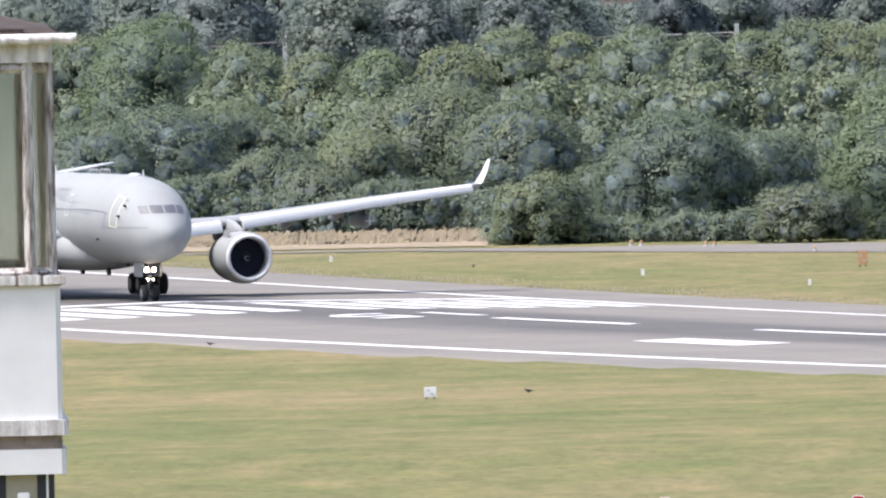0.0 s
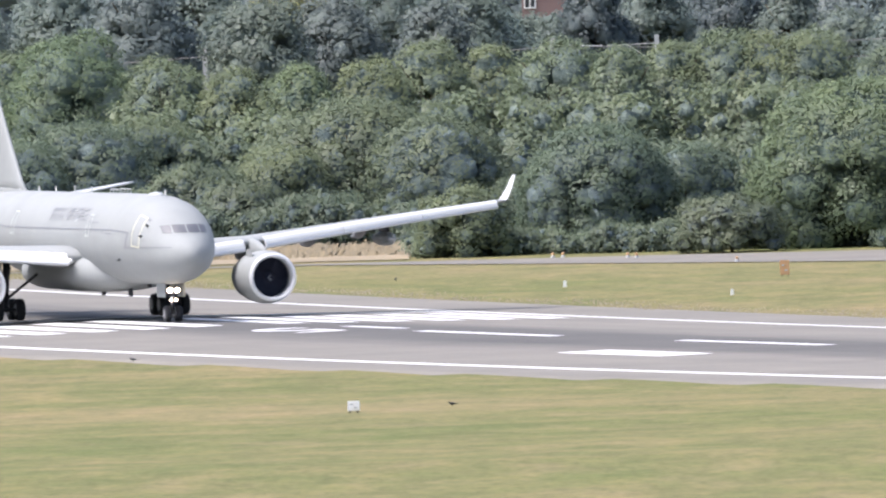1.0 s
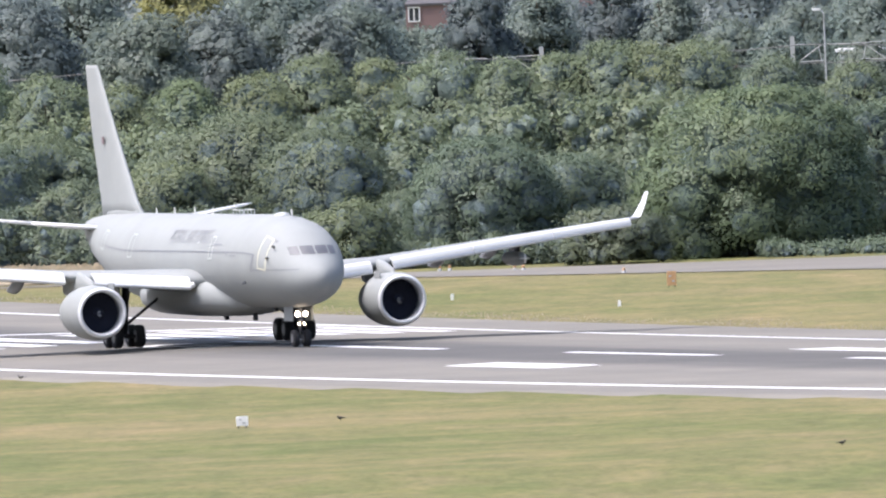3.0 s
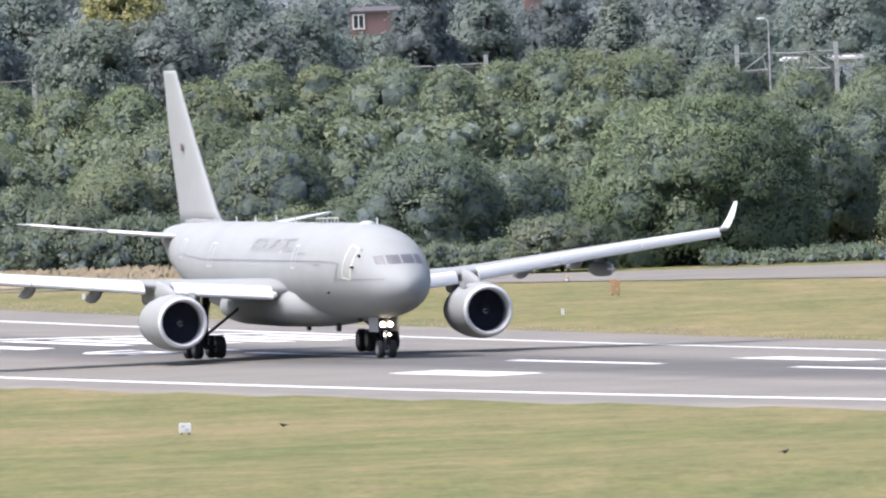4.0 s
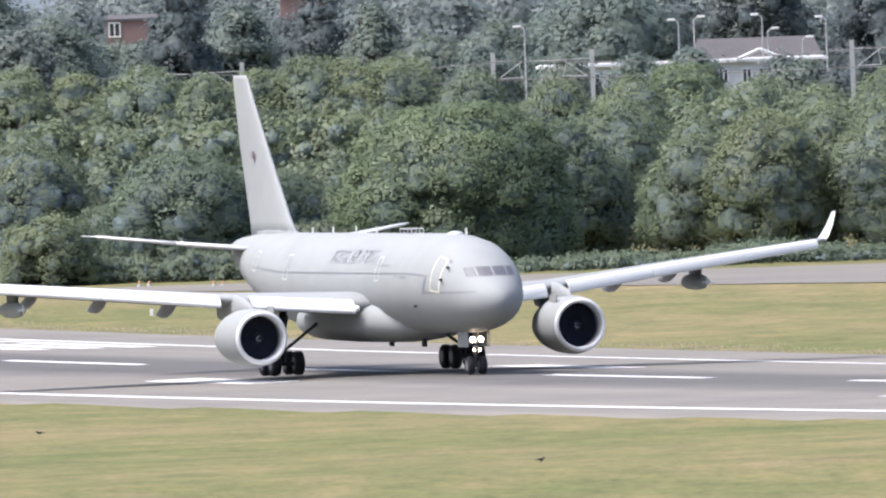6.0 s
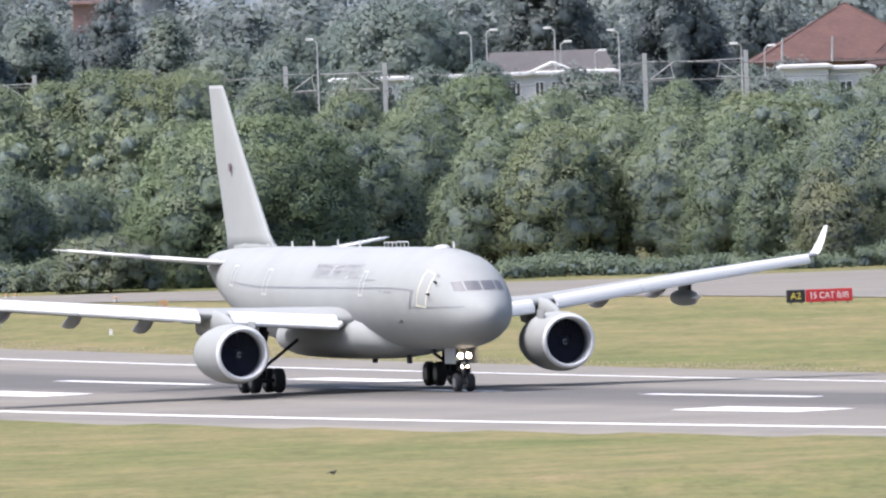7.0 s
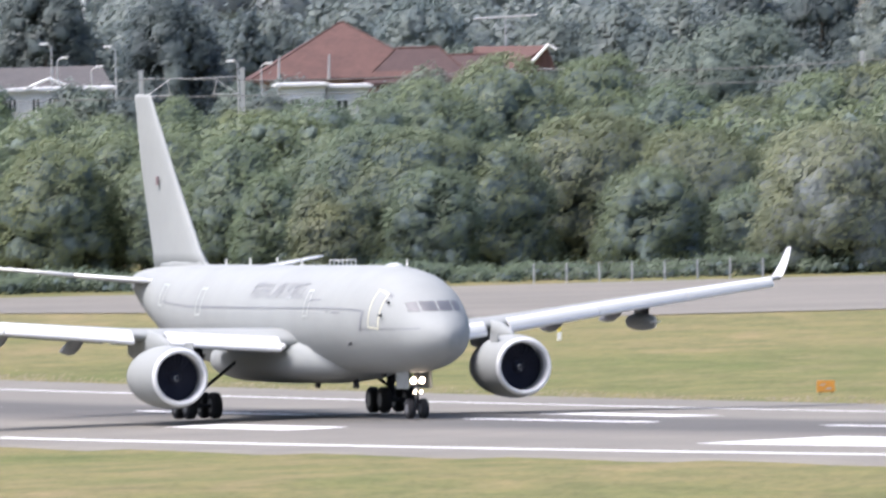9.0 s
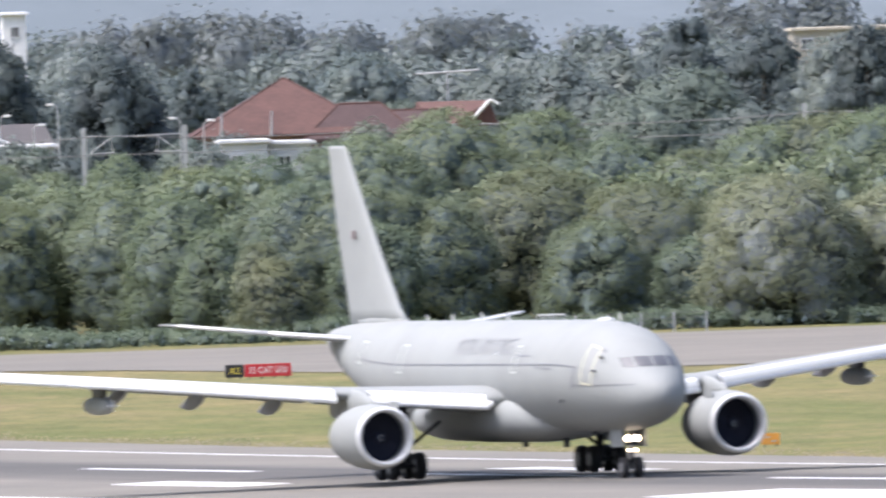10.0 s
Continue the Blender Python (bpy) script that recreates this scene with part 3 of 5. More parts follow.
def build_markings_on(plane, body):
    # cockpit windows: three to a side, at one height round the nose
    def nose_point(y, z, out=0.016):
        s = 0.6
        while s < 8:
            half, top, low = body_at(s)
            if (y / half) ** 2 + ((z - (top + low) / 2) / ((top - low) / 2)) ** 2 < 1:
                break
            s += 0.01
        return Vector((-s + out, y, z + out))

    for side in (-1, 1):
        for y0, y1, z0, z1, cut in ((0.05, 0.82, 5.60, 6.10, 0.0), (0.92, 1.42, 5.57, 6.10, 0.06)):
            bm = bmesh.new()
            grid = [[bm.verts.new(nose_point(side * (y0 + (y1 - y0) * i / 5), z0 + (z1 - cut * i / 5 - z0) * j / 4)) for j in range(5)] for i in range(6)]
            for i in range(5):
                for j in range(4):
                    bm.faces.new((grid[i][j], grid[i + 1][j], grid[i + 1][j + 1], grid[i][j + 1]))
            part("cockpit_window", bm, GLASS_DARK, body, "dark cockpit window pane", True)
    # the dark line along the side, stepped down round the front door
    bm = bmesh.new()
    skin_patch(bm, 6.9, 44.0, 12.5, 14.0, 0.012, 40, 1)
    skin_patch(bm, 7.0, 7.3, -9, 14.0, 0.0125, 3, 6, -0.5)
    rows = []
    for k in range(13):
        s = 1.3 + 5.9 * k / 12
        half, top, low = body_at(s)
        rows.append([bm.verts.new(on_body(s, math.degrees(math.asin((z - (top + low) / 2) / ((top - low) / 2))), 0.013)) for z in (4.68, 4.745)])
    for p, q in zip(rows, rows[1:]):
        bm.faces.new((p[0], q[0], q[1], p[1]))
    part("side_line", bm, LINE_AND_SHADE, body, "thin dark grey line along the side")
    # doors drawn by pale outlines
    for s, lo, hi, w in ((4.7, -4, 44, 1.15), (16.2, 4, 34, 0.8), (36.0, 4, 36, 0.9), (43.8, 6, 36, 0.9)):
        bm = bmesh.new()
        t = 0.11 if s < 10 else 0.09
        skin_patch(bm, s, s + t, lo, hi, 0.014, 1, 8)
        skin_patch(bm, s + w, s + w + t, lo, hi, 0.014, 1, 8)
        skin_patch(bm, s, s + w + t, lo, lo + 2, 0.015, 3, 1)
        skin_patch(bm, s, s + w + t, hi - 2, hi, 0.015, 3, 1)
        part("cabin_door", bm, CREAM if s < 10 else PALE, body, "cabin door outlined in pale yellow" if s < 10 else "cabin door outlined in pale grey")
    # words on the side
    bm = letters("ROYAL AIR FORCE", 1.35)
    xs = [v.co.x for v in bm.verts]
    mid, scale = (min(xs) + max(xs)) / 2, 9.6 / (max(xs) - min(xs))
    bmesh.ops.subdivide_edges(bm, edges=[e for e in bm.edges if e.calc_length() > 0.4], cuts=2)
    for v in bm.verts:
        v.co = on_body(22.6 - (v.co.x - mid) * scale, 33 + v.co.y * 21, 0.014)
    part("lettering", bm, STENCIL, body, "dark grey capital letters along the fuselage")
    # bars for writing that cannot be read, small plates and sensors
    for s, a, w, h in ((4.3, 41, 0.5, 4.5), (10.4, 8, 1.5, 1.6), (14.2, 22, 2.2, 1.3), (20.0, 24, 0.5, 3), (12.5, 9, 0.4, 2)):
        bm = bmesh.new()
        skin_patch(bm, s, s + w, a, a + h, 0.013, 3, 1)
        part("marking_bar", bm, PALE if s > 15 else LINE_AND_SHADE, body)
    for s, a in ((4.55, 15), (4.3, 34), (9.2, -24)):
        bm = bmesh.new()
        p, q = on_body(s, a, -0.02), on_body(s - 0.1, a, 0.2)
        rod(bm, p, q, 0.09, 0.05, 8)
        rod(bm, q, q + Vector((0.35, 0, 0)), 0.05, 0.03, 8)
        part("air_probe", bm, DARKMETAL, body)
    # aerials, dome and rails on the back
    for s, h in ((7.0, 0.32), (11.0, 0.0), (26.0, 0.36), (30.5, 0.4), (35.5, 0.34), (40, 0.3)):
        if h:
            bm = bmesh.new()
            skin(bm, [foil(s, 0, 7.9, 0.5, 0.12, n=5, vertical=True), foil(s + 0.15, 0, 7.95 + h, 0.3, 0.12, n=5, vertical=True)])
            part("blade_aerial", bm, PALE, body)
    bm = bmesh.new()
    bmesh.ops.create_uvsphere(bm, u_segments=16, v_segments=10, radius=1.0, matrix=Matrix.Translation((-9.6, 0, 7.88)) @ Matrix.Diagonal((0.8, 0.45, 0.2, 1)))
    part("dome_aerial", bm, PALE, body, "low pale dome", True)
    bm = bmesh.new()
    for s in (17.6, 18.4, 19.2, 20.0):
        for w in (-0.35, 0.35):
            rod(bm, (-s, w, 7.9), (-s, w, 8.2), 0.035)
    for w in (-0.35, 0.35):
        rod(bm, (-17.6, w, 8.2), (-20.0, w, 8.2), 0.035)
    part("aerial_rack", bm, PALE, body)
    for s in (17.0, 24.0, 12.0):
        bm = bmesh.new()
        box(bm, -s - 0.25, -s + 0.25, -0.1, 0.1, 1.5 if s > 16 else 2.1, 2.4, 0.03)
        part("belly_aerial", bm, DARKMETAL, body)


AIRCRAFT = build_aircraft()


# ---- trees ----
def leaf_material(name, lo, mid, hi):
    m = bpy.data.materials.new(name)
    m.use_nodes = True
    nt = m.node_tree
    nt.nodes.clear()
    out, geo, info = nt.nodes.new("ShaderNodeOutputMaterial"), nt.nodes.new("ShaderNodeNewGeometry"), nt.nodes.new("ShaderNodeObjectInfo")
    c = ramp(nt, geo.outputs["Random Per Island"], ((0.05, lo), (0.5, mid), (0.95, hi)))
    patch = ramp(nt, fbm(nt, coords(nt), 0.45, 3), ((0.35, (0.84, 0.87, 0.94)), (0.65, (1.14, 1.12, 1.03))))
    c = mixc(nt, 0.8, c, patch, "MULTIPLY")
    tint = ramp(nt, info.outputs["Random"], ((0.0, (0.90, 0.95, 0.98)), (0.5, (0.99, 1.0, 1.02)), (1.0, (1.08, 1.04, 0.98))))
    c = mixc(nt, 1.0, c, tint, "MULTIPLY")
    dif, tra, mix = nt.nodes.new("ShaderNodeBsdfPrincipled"), nt.nodes.new("ShaderNodeBsdfTranslucent"), nt.nodes.new("ShaderNodeMixShader")
    dif.inputs["Roughness"].default_value, dif.inputs["Specular IOR Level"].default_value = 0.55, 0.4
    nt.links.new(c, dif.inputs["Base Color"])
    nt.links.new(c, tra.inputs["Color"])
    mix.inputs[0].default_value = 0.38
    nt.links.new(dif.outputs[0], mix.inputs[1])
    nt.links.new(tra.outputs[0], mix.inputs[2])
    nt.links.new(mix.outputs[0], out.inputs["Surface"])
    return m


def shaded_twig_material(name, lo, hi):
    """The mass of leaves and twigs deeper in a crown, its shade put into the colour."""
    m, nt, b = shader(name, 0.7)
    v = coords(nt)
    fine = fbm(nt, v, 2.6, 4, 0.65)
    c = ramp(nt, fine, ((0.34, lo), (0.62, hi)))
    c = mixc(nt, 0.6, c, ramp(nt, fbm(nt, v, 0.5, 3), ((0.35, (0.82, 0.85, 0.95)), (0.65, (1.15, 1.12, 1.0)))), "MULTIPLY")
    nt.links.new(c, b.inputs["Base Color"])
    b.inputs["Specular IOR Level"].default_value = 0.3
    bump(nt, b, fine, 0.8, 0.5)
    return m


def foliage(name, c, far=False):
    """Leaves of one hue, and growth inside the crown with bluish shade put into its colour; far crowns are of one hue
    throughout.
    """
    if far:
        return leaf_material(name, tuple(0.94 * k for k in c), c, tuple(1.06 * k for k in c)), shaded_twig_material("inner_" + name, tuple(0.84 * k for k in c), c)
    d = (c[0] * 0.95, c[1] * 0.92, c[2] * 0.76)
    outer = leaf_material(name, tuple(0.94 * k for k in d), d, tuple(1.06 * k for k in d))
    # inner growth coloured darker and bluer than the leaves, standing in for shade
    return outer, shaded_twig_material("inner_" + name, (c[0] * 0.68, c[1] * 0.70, c[2] * 0.94), (c[0] * 0.86, c[1] * 0.87, c[2] * 1.04))


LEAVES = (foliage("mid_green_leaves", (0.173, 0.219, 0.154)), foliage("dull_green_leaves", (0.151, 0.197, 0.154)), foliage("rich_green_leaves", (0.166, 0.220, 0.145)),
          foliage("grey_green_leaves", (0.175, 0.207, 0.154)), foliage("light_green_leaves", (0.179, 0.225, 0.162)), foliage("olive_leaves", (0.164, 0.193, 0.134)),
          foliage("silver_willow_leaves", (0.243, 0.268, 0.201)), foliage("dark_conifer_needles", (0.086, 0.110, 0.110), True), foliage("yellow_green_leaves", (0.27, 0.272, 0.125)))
# far leaves: the haze of distance is mixed into their colours
FAR_LEAVES = (foliage("haze_blue_green_leaves", (0.142, 0.178, 0.150), True), foliage("dark_haze_blue_green_leaves", (0.132, 0.162, 0.152), True))
HAZY = foliage("far_haze_blue_green_leaves", (0.165, 0.198, 0.188), True)
BARK = plain("bark", (0.12, 0.10, 0.075), 0.9, 0, 0.3, 1.5, 0.4)
KINDS = ("broad mid-green leafy tree in the wood", "dull dark-green leafy tree in the wood", "big round rich-green leafy tree", "low grey-green shrub beside taller trees", "tall light-green leafy tree in the wood", "olive-green leafy tree in the wood", "silvery grey-green willow beside the taxiway", "broad dark conifer among the houses", "pale yellow-green leafy tree above the wood")


def ball():
    bm = bmesh.new()
    bmesh.ops.create_icosphere(bm, subdivisions=1, radius=1.0)
    v = np.array([tuple(q.co) for q in bm.verts])
    f = np.array([[q.index for q in face.verts] for face in bm.faces])
    bm.free()
    return v, f


BALL_V, BALL_F = ball()


def leaf_mesh(rng, name, centres, radii, leaf, count, materials, squash=1.0, core=0.64):
    """Sprays of small leaves, grown in tufts over the uneven masses of twigs inside them."""
    n, per = len(centres), 13
    share = radii ** 2 / (radii ** 2).sum()
    wanted = max(1, count * 2 // per)
    tries = wanted * 4
    pick = rng.choice(n, tries, p=share)
    d = rng.normal(size=(tries, 3))
    d /= np.linalg.norm(d, axis=1)[:, None]
    d[:, 2] = np.where(d[:, 2] < -0.6, -d[:, 2], d[:, 2])
    depth = 0.98 - 0.20 * rng.random(tries) ** 1.5 + np.where(rng.random(tries) < 0.12, 0.16 * rng.random(tries), 0.0)
    p = centres[pick] + d * radii[pick][:, None] * depth[:, None] * np.array((1, 1, squash))
    # tufts grow on the outside only: leave out those deep inside a neighbouring lump
    mid = centres.mean(0)
    c32, r32, free, got = (centres - mid).astype(np.float32), (radii * 0.84).astype(np.float32), [], 0
    for k in range(0, tries, 4000):
        q = (p[k:k + 4000] - mid).astype(np.float32)
        gap = (q ** 2).sum(1)[:, None] + (c32 ** 2).sum(1)[None] - 2 * q @ c32.T - (r32 ** 2)[None]
        gap[np.arange(len(q)), pick[k:k + 4000]] = 1.0
        free.append(k + np.nonzero((gap > 0).all(1))[0])
        got += len(free[-1])
        if got >= wanted:
            break
    free = np.concatenate(free)[:wanted]
    d, p = d[free], p[free]
    size = leaf * 1.5 * (0.55 + 0.9 * rng.random(len(free)))[:, None]
    # the leaves of every tuft
    d, p, size = np.repeat(d, per, 0), np.repeat(p, per, 0), np.repeat(size, per, 0)
    count = len(p)
    off = rng.normal(size=(count, 3)) * np.array((0.62, 0.62, 0.5))
    p = p + off * size
    whole = (p - mid) if n < 130 else np.stack([np.zeros(count), 0.3 * (p - mid)[:, 1] - 1.0, np.ones(count)], 1)
    whole = whole / (np.linalg.norm(whole, axis=1)[:, None] + 1e-6)
    nrm = 0.6 * d + 0.6 * off + 0.4 * rng.normal(size=(count, 3)) + np.array((0, 0, 0.45))
    nrm /= np.linalg.norm(nrm, axis=1)[:, None]
    t = np.cross(nrm, rng.normal(size=(count, 3)))
    t /= np.linalg.norm(t, axis=1)[:, None] + 1e-9
    b = np.cross(nrm, t)
    span = leaf * (0.5 + 0.6 * rng.random(count))[:, None]
    v = np.empty((count, 3, 3))
    v[:, 0] = p - t * span * 0.6
    v[:, 1] = p + t * span * 0.25 - b * span * 0.42
    v[:, 2] = p + t * span * 0.35 + b * span * 0.45
    tri = np.arange(count * 3).reshape(-1, 3)
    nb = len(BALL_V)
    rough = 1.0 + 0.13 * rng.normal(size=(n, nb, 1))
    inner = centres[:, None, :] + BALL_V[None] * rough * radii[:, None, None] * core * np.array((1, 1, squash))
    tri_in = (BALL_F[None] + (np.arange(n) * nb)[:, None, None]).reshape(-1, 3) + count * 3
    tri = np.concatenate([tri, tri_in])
    me = bpy.data.meshes.new(name)
    me.vertices.add(count * 3 + n * nb)
    me.vertices.foreach_set("co", np.concatenate([v.reshape(-1, 3), inner.reshape(-1, 3)]).ravel())
    me.loops.add(tri.size)
    me.loops.foreach_set("vertex_index", tri.ravel())
    me.polygons.add(len(tri))
    me.polygons.foreach_set("loop_start", np.arange(len(tri)) * 3)
    me.update(calc_edges=True)
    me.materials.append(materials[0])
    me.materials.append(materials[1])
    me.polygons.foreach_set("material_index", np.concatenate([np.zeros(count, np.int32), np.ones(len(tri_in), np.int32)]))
    me.shade_smooth()
    soft = 0.4 * d + 0.6 * whole + 0.2 * off + 0.05 * rng.normal(size=(count, 3)) + np.array((0, 0, 0.3))
    soft /= np.linalg.norm(soft, axis=1)[:, None]
    bulge = np.tile(BALL_V, (n, 1)) + 0.2 * rng.normal(size=(n * nb, 3)) + np.array((0, 0, 0.3))
    bulge /= np.linalg.norm(bulge, axis=1)[:, None]
    me.normals_split_custom_set_from_vertices(np.concatenate([np.repeat(soft, 3, 0), bulge]))
    return me


TREE_COUNT = [0]


def build_tree(x, y, h, r, kind, leaves, leaf, group):
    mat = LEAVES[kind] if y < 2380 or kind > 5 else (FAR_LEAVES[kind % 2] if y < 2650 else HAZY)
    TREE_COUNT[0] += 1
    rng = np.random.default_rng(100 + TREE_COUNT[0])
    z = ground_z(x, y)
    name = {3: "shrub", 7: "conifer"}.get(kind, "tree")
    tree = thing(name, KINDS[kind], name, group, (x, y, z - 0.05), float(rng.uniform(0, 360)))
    bm = bmesh.new()
    tr = 0.035 * h
    rod(bm, (0, 0, 0), (0.05 * r, 0, 0.35 * h), tr, tr * 0.7, 9)
    rod(bm, (0.05 * r, 0, 0.33 * h), (0, 0.05 * r, 0.85 * h), tr * 0.7, tr * 0.15, 7)
    if kind != 7:
        for k in range(6):
            a, f = 1.05 * k + rng.uniform(-0.3, 0.3), 0.25 + 0.07 * k
            rod(bm, (0.04 * r, 0, f * h), (0.6 * r * math.cos(a), 0.6 * r * math.sin(a), (f + 0.22) * h), tr * 0.4, tr * 0.1, 6)
    part("trunk", bm, BARK, tree)
    if kind == 7:
        n = 70
        r *= 1.25
        f = rng.random(n) ** 0.8
        rr = r * (1 - f) ** 0.5 * rng.uniform(0.5, 0.9, n) + 0.05 * r
        a = rng.uniform(0, 2 * math.pi, n)
        centres = np.stack([rr * np.cos(a), rr * np.sin(a), h * (0.06 + 0.9 * f)], 1)
        radii = r * (0.38 - 0.22 * f) * rng.uniform(0.8, 1.2, n)
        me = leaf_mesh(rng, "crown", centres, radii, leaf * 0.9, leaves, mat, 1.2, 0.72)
    else:
        low = 0.02 if h < 11 else 0.12
        n = int(30 + 6.0 * r)
        d = rng.normal(size=(n, 3))
        d /= np.linalg.norm(d, axis=1)[:, None]
        d[:, 2] = np.abs(d[:, 2]) * np.where(rng.random(n) < 0.3, -0.75, 1.0)
        q = rng.uniform(0.50, 0.72, n)[:, None]
        mid = 0.42 if kind != 4 else 0.4
        up, dn = h * (1 - mid), h * (mid - low)
        wide = 1.12 if kind in (2, 6) else 1.0
        centres = np.stack([d[:, 0] * r * wide * q[:, 0], d[:, 1] * r * wide * q[:, 0], h * mid + np.where(d[:, 2] > 0, d[:, 2] * up * 0.72, d[:, 2] * dn * 0.8)], 1)
        if kind == 4:
            taper = 1 - 0.55 * np.clip((centres[:, 2] / h - 0.45) / 0.5, 0, 1)
            centres[:, :2] *= taper[:, None]
        radii = min(r, h * 0.5) * rng.uniform(0.28, 0.46, n)
        top = centres[:, 2] + radii
        centres[:, 2] -= np.maximum(0, top - h)
        centres[:, 2] = np.maximum(centres[:, 2], radii * 0.7)
        m = int(12 + 1.4 * r)
        a = rng.uniform(0, 2 * math.pi, m)
        foot = np.stack([0.66 * r * np.cos(a), 0.72 * r * np.sin(a), h * rng.uniform(0.08, 0.3, m)], 1)
        centres, radii = np.concatenate([centres, foot]), np.concatenate([radii, min(r, h * 0.5) * rng.uniform(0.3, 0.44, m)])
        fill = np.stack([rng.normal(size=8) * r * 0.22, rng.normal(size=8) * r * 0.22, h * rng.uniform(0.25, 0.6, 8)], 1)
        centres, radii = np.concatenate([centres, fill]), np.concatenate([radii, np.full(8, min(r, h * 0.5) * 0.62)])
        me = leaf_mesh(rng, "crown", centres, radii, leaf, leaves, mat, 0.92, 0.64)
    new("crown", me).parent = tree


HEDGE_TREES = ((-7.0, 1912, 4.8, 4.0, 0), (2.6, 1922, 8.4, 5.8, 1), (21.7, 1910, 11.2, 8.3, 2), (11.6, 1900, 3.8, 4.5, 3), (-3.1, 1930, 4.9, 2.6, 1), (39.2, 1935, 9.7, 4.2, 4), (43.9, 1930, 10.0, 4.2, 0), (48.5, 1937, 10.3, 3.8, 4), (52.6, 1931, 10.5, 4.4, 4), (56.4, 1924, 10.1, 4.0, 4), (58.7, 1911, 8.0, 2.6, 4), (66.2, 1949, 9.5, 5.1, 1), (69.9, 1929, 10.0, 5.0, 1), (62.7, 1904, 5.5, 2.4, 3))
EDGE_TREES = ((66.8, 1931, 10.3, 4.8, 1), (74.5, 1929, 9.1, 5.0, 1), (82.7, 1940, 10.6, 6.1, 5), (89.6, 1928, 9.4, 5.2, 5), (98.1, 1902, 10.0, 5.9, 6), (61.8, 1905, 6.7, 2.2, 3), (70.4, 1917, 7.7, 3.2, 1), (85.4, 1913, 7.3, 4.0, 1), (92.8, 1918, 5.9, 3.0, 1), (34.0, 1960, 10.6, 4.3, 0), (30.5, 1945, 9.6, 3.2, 1), (107.1, 1907, 9.3, 5.2, 6))
WOOD_TREES = ((-15.4, 1990, 9.9, 8.3, 1), (-27.0, 1978, 5.9, 5.3, 1), (-34.5, 1992, 8.8, 5.6, 1), (-39.8, 1985, 7.8, 4.5, 1), (-20.4, 1982, 7.0, 4.1, 0), (-8.8, 1975, 8.9, 4.7, 1), (-44.4, 1990, 8.6, 4.5, 0), (-30.5, 2002, 9.0, 4.6, 0), (8.8, 1965, 6.6, 4.1, 1), (-50.2, 1989, 9.2, 4.5, 1), (28.6, 1960, 7.2, 4.7, 1), (31.4, 1950, 7.6, 3.6, 1), (-23.6, 1972, 4.7, 3.3, 3), (-36.4, 1978, 4.1, 3.7, 1))
BACK_ROW = ((-36.6, 2050, 15.5, 4.9, 2), (-29.8, 2045, 14.0, 3.8, 0), (-24.2, 2040, 12.4, 3.4, 0), (-19.2, 2045, 13.2, 3.4, 2), (-14.1, 2050, 13.6, 3.6, 0), (-9.9, 2055, 14.0, 4.1, 0), (-5.2, 2060, 13.5, 3.9, 0), (-0.0, 2050, 14.0, 4.5, 0), (4.6, 2045, 13.3, 3.6, 4), (8.5, 2050, 13.8, 4.0, 0), (14.8, 2050, 13.4, 4.9, 0), (-42.8, 2060, 14.2, 4.1, 0), (-47.5, 2060, 15.2, 4.3, 1), (-52.0, 2049, 14.5, 4.3, 0))
BACK_ROW_EAST = ((12.7, 2050, 14.0, 4.5, 0), (19.1, 2050, 13.8, 4.7, 0), (24.5, 2040, 12.8, 3.6, 1), (30.9, 2045, 11.8, 4.0, 0), (36.5, 2050, 12.1, 3.8, 0), (40.8, 2060, 12.9, 3.6, 2), (46.3, 2050, 11.2, 4.3, 0), (50.8, 2044, 10.8, 3.6, 4), (56.6, 2059, 11.9, 4.1, 0), (61.2, 2049, 10.8, 3.8, 0), (66.3, 2049, 11.0, 4.7, 1), (72.6, 2059, 12.0, 4.3, 1), (76.9, 2049, 10.7, 4.3, 1))
BACK_ROW_END = ((81.4, 2058, 13.8, 5.8, 0), (88.7, 2068, 14.2, 4.7, 0), (93.7, 2048, 11.8, 4.7, 1), (99.0, 2043, 10.4, 4.7, 5), (104.9, 2057, 11.9, 4.9, 0), (109.6, 2057, 13.2, 4.9, 5), (75.0, 2049, 12.4, 4.3, 0), (113.4, 2047, 13.1, 5.5, 0), (119.1, 2057, 12.5, 5.6, 5), (71.2, 2039, 11.1, 3.6, 1))
RAILWAY_TREES = ((3.4, 2500, 14.4, 3.6, 7), (8.9, 2510, 14.3, 3.4, 0), (16.5, 2520, 14.4, 3.4, 7), (21.0, 2500, 13.7, 3.1, 0), (42.5, 2480, 13.4, 7.2, 0), (58.4, 2599, 15.2, 5.1, 7), (69.2, 2559, 14.2, 5.1, 7), (78.0, 2599, 12.6, 2.7, 7), (25.6, 2450, 10.7, 3.6, 0), (-5.6, 2480, 11.6, 3.0, 0), (30.0, 2440, 9.8, 2.8, 0), (57.3, 2439, 7.9, 2.0, 1), (58.6, 2429, 7.7, 2.3, 0), (46.9, 2500, 11.3, 3.6, 1))
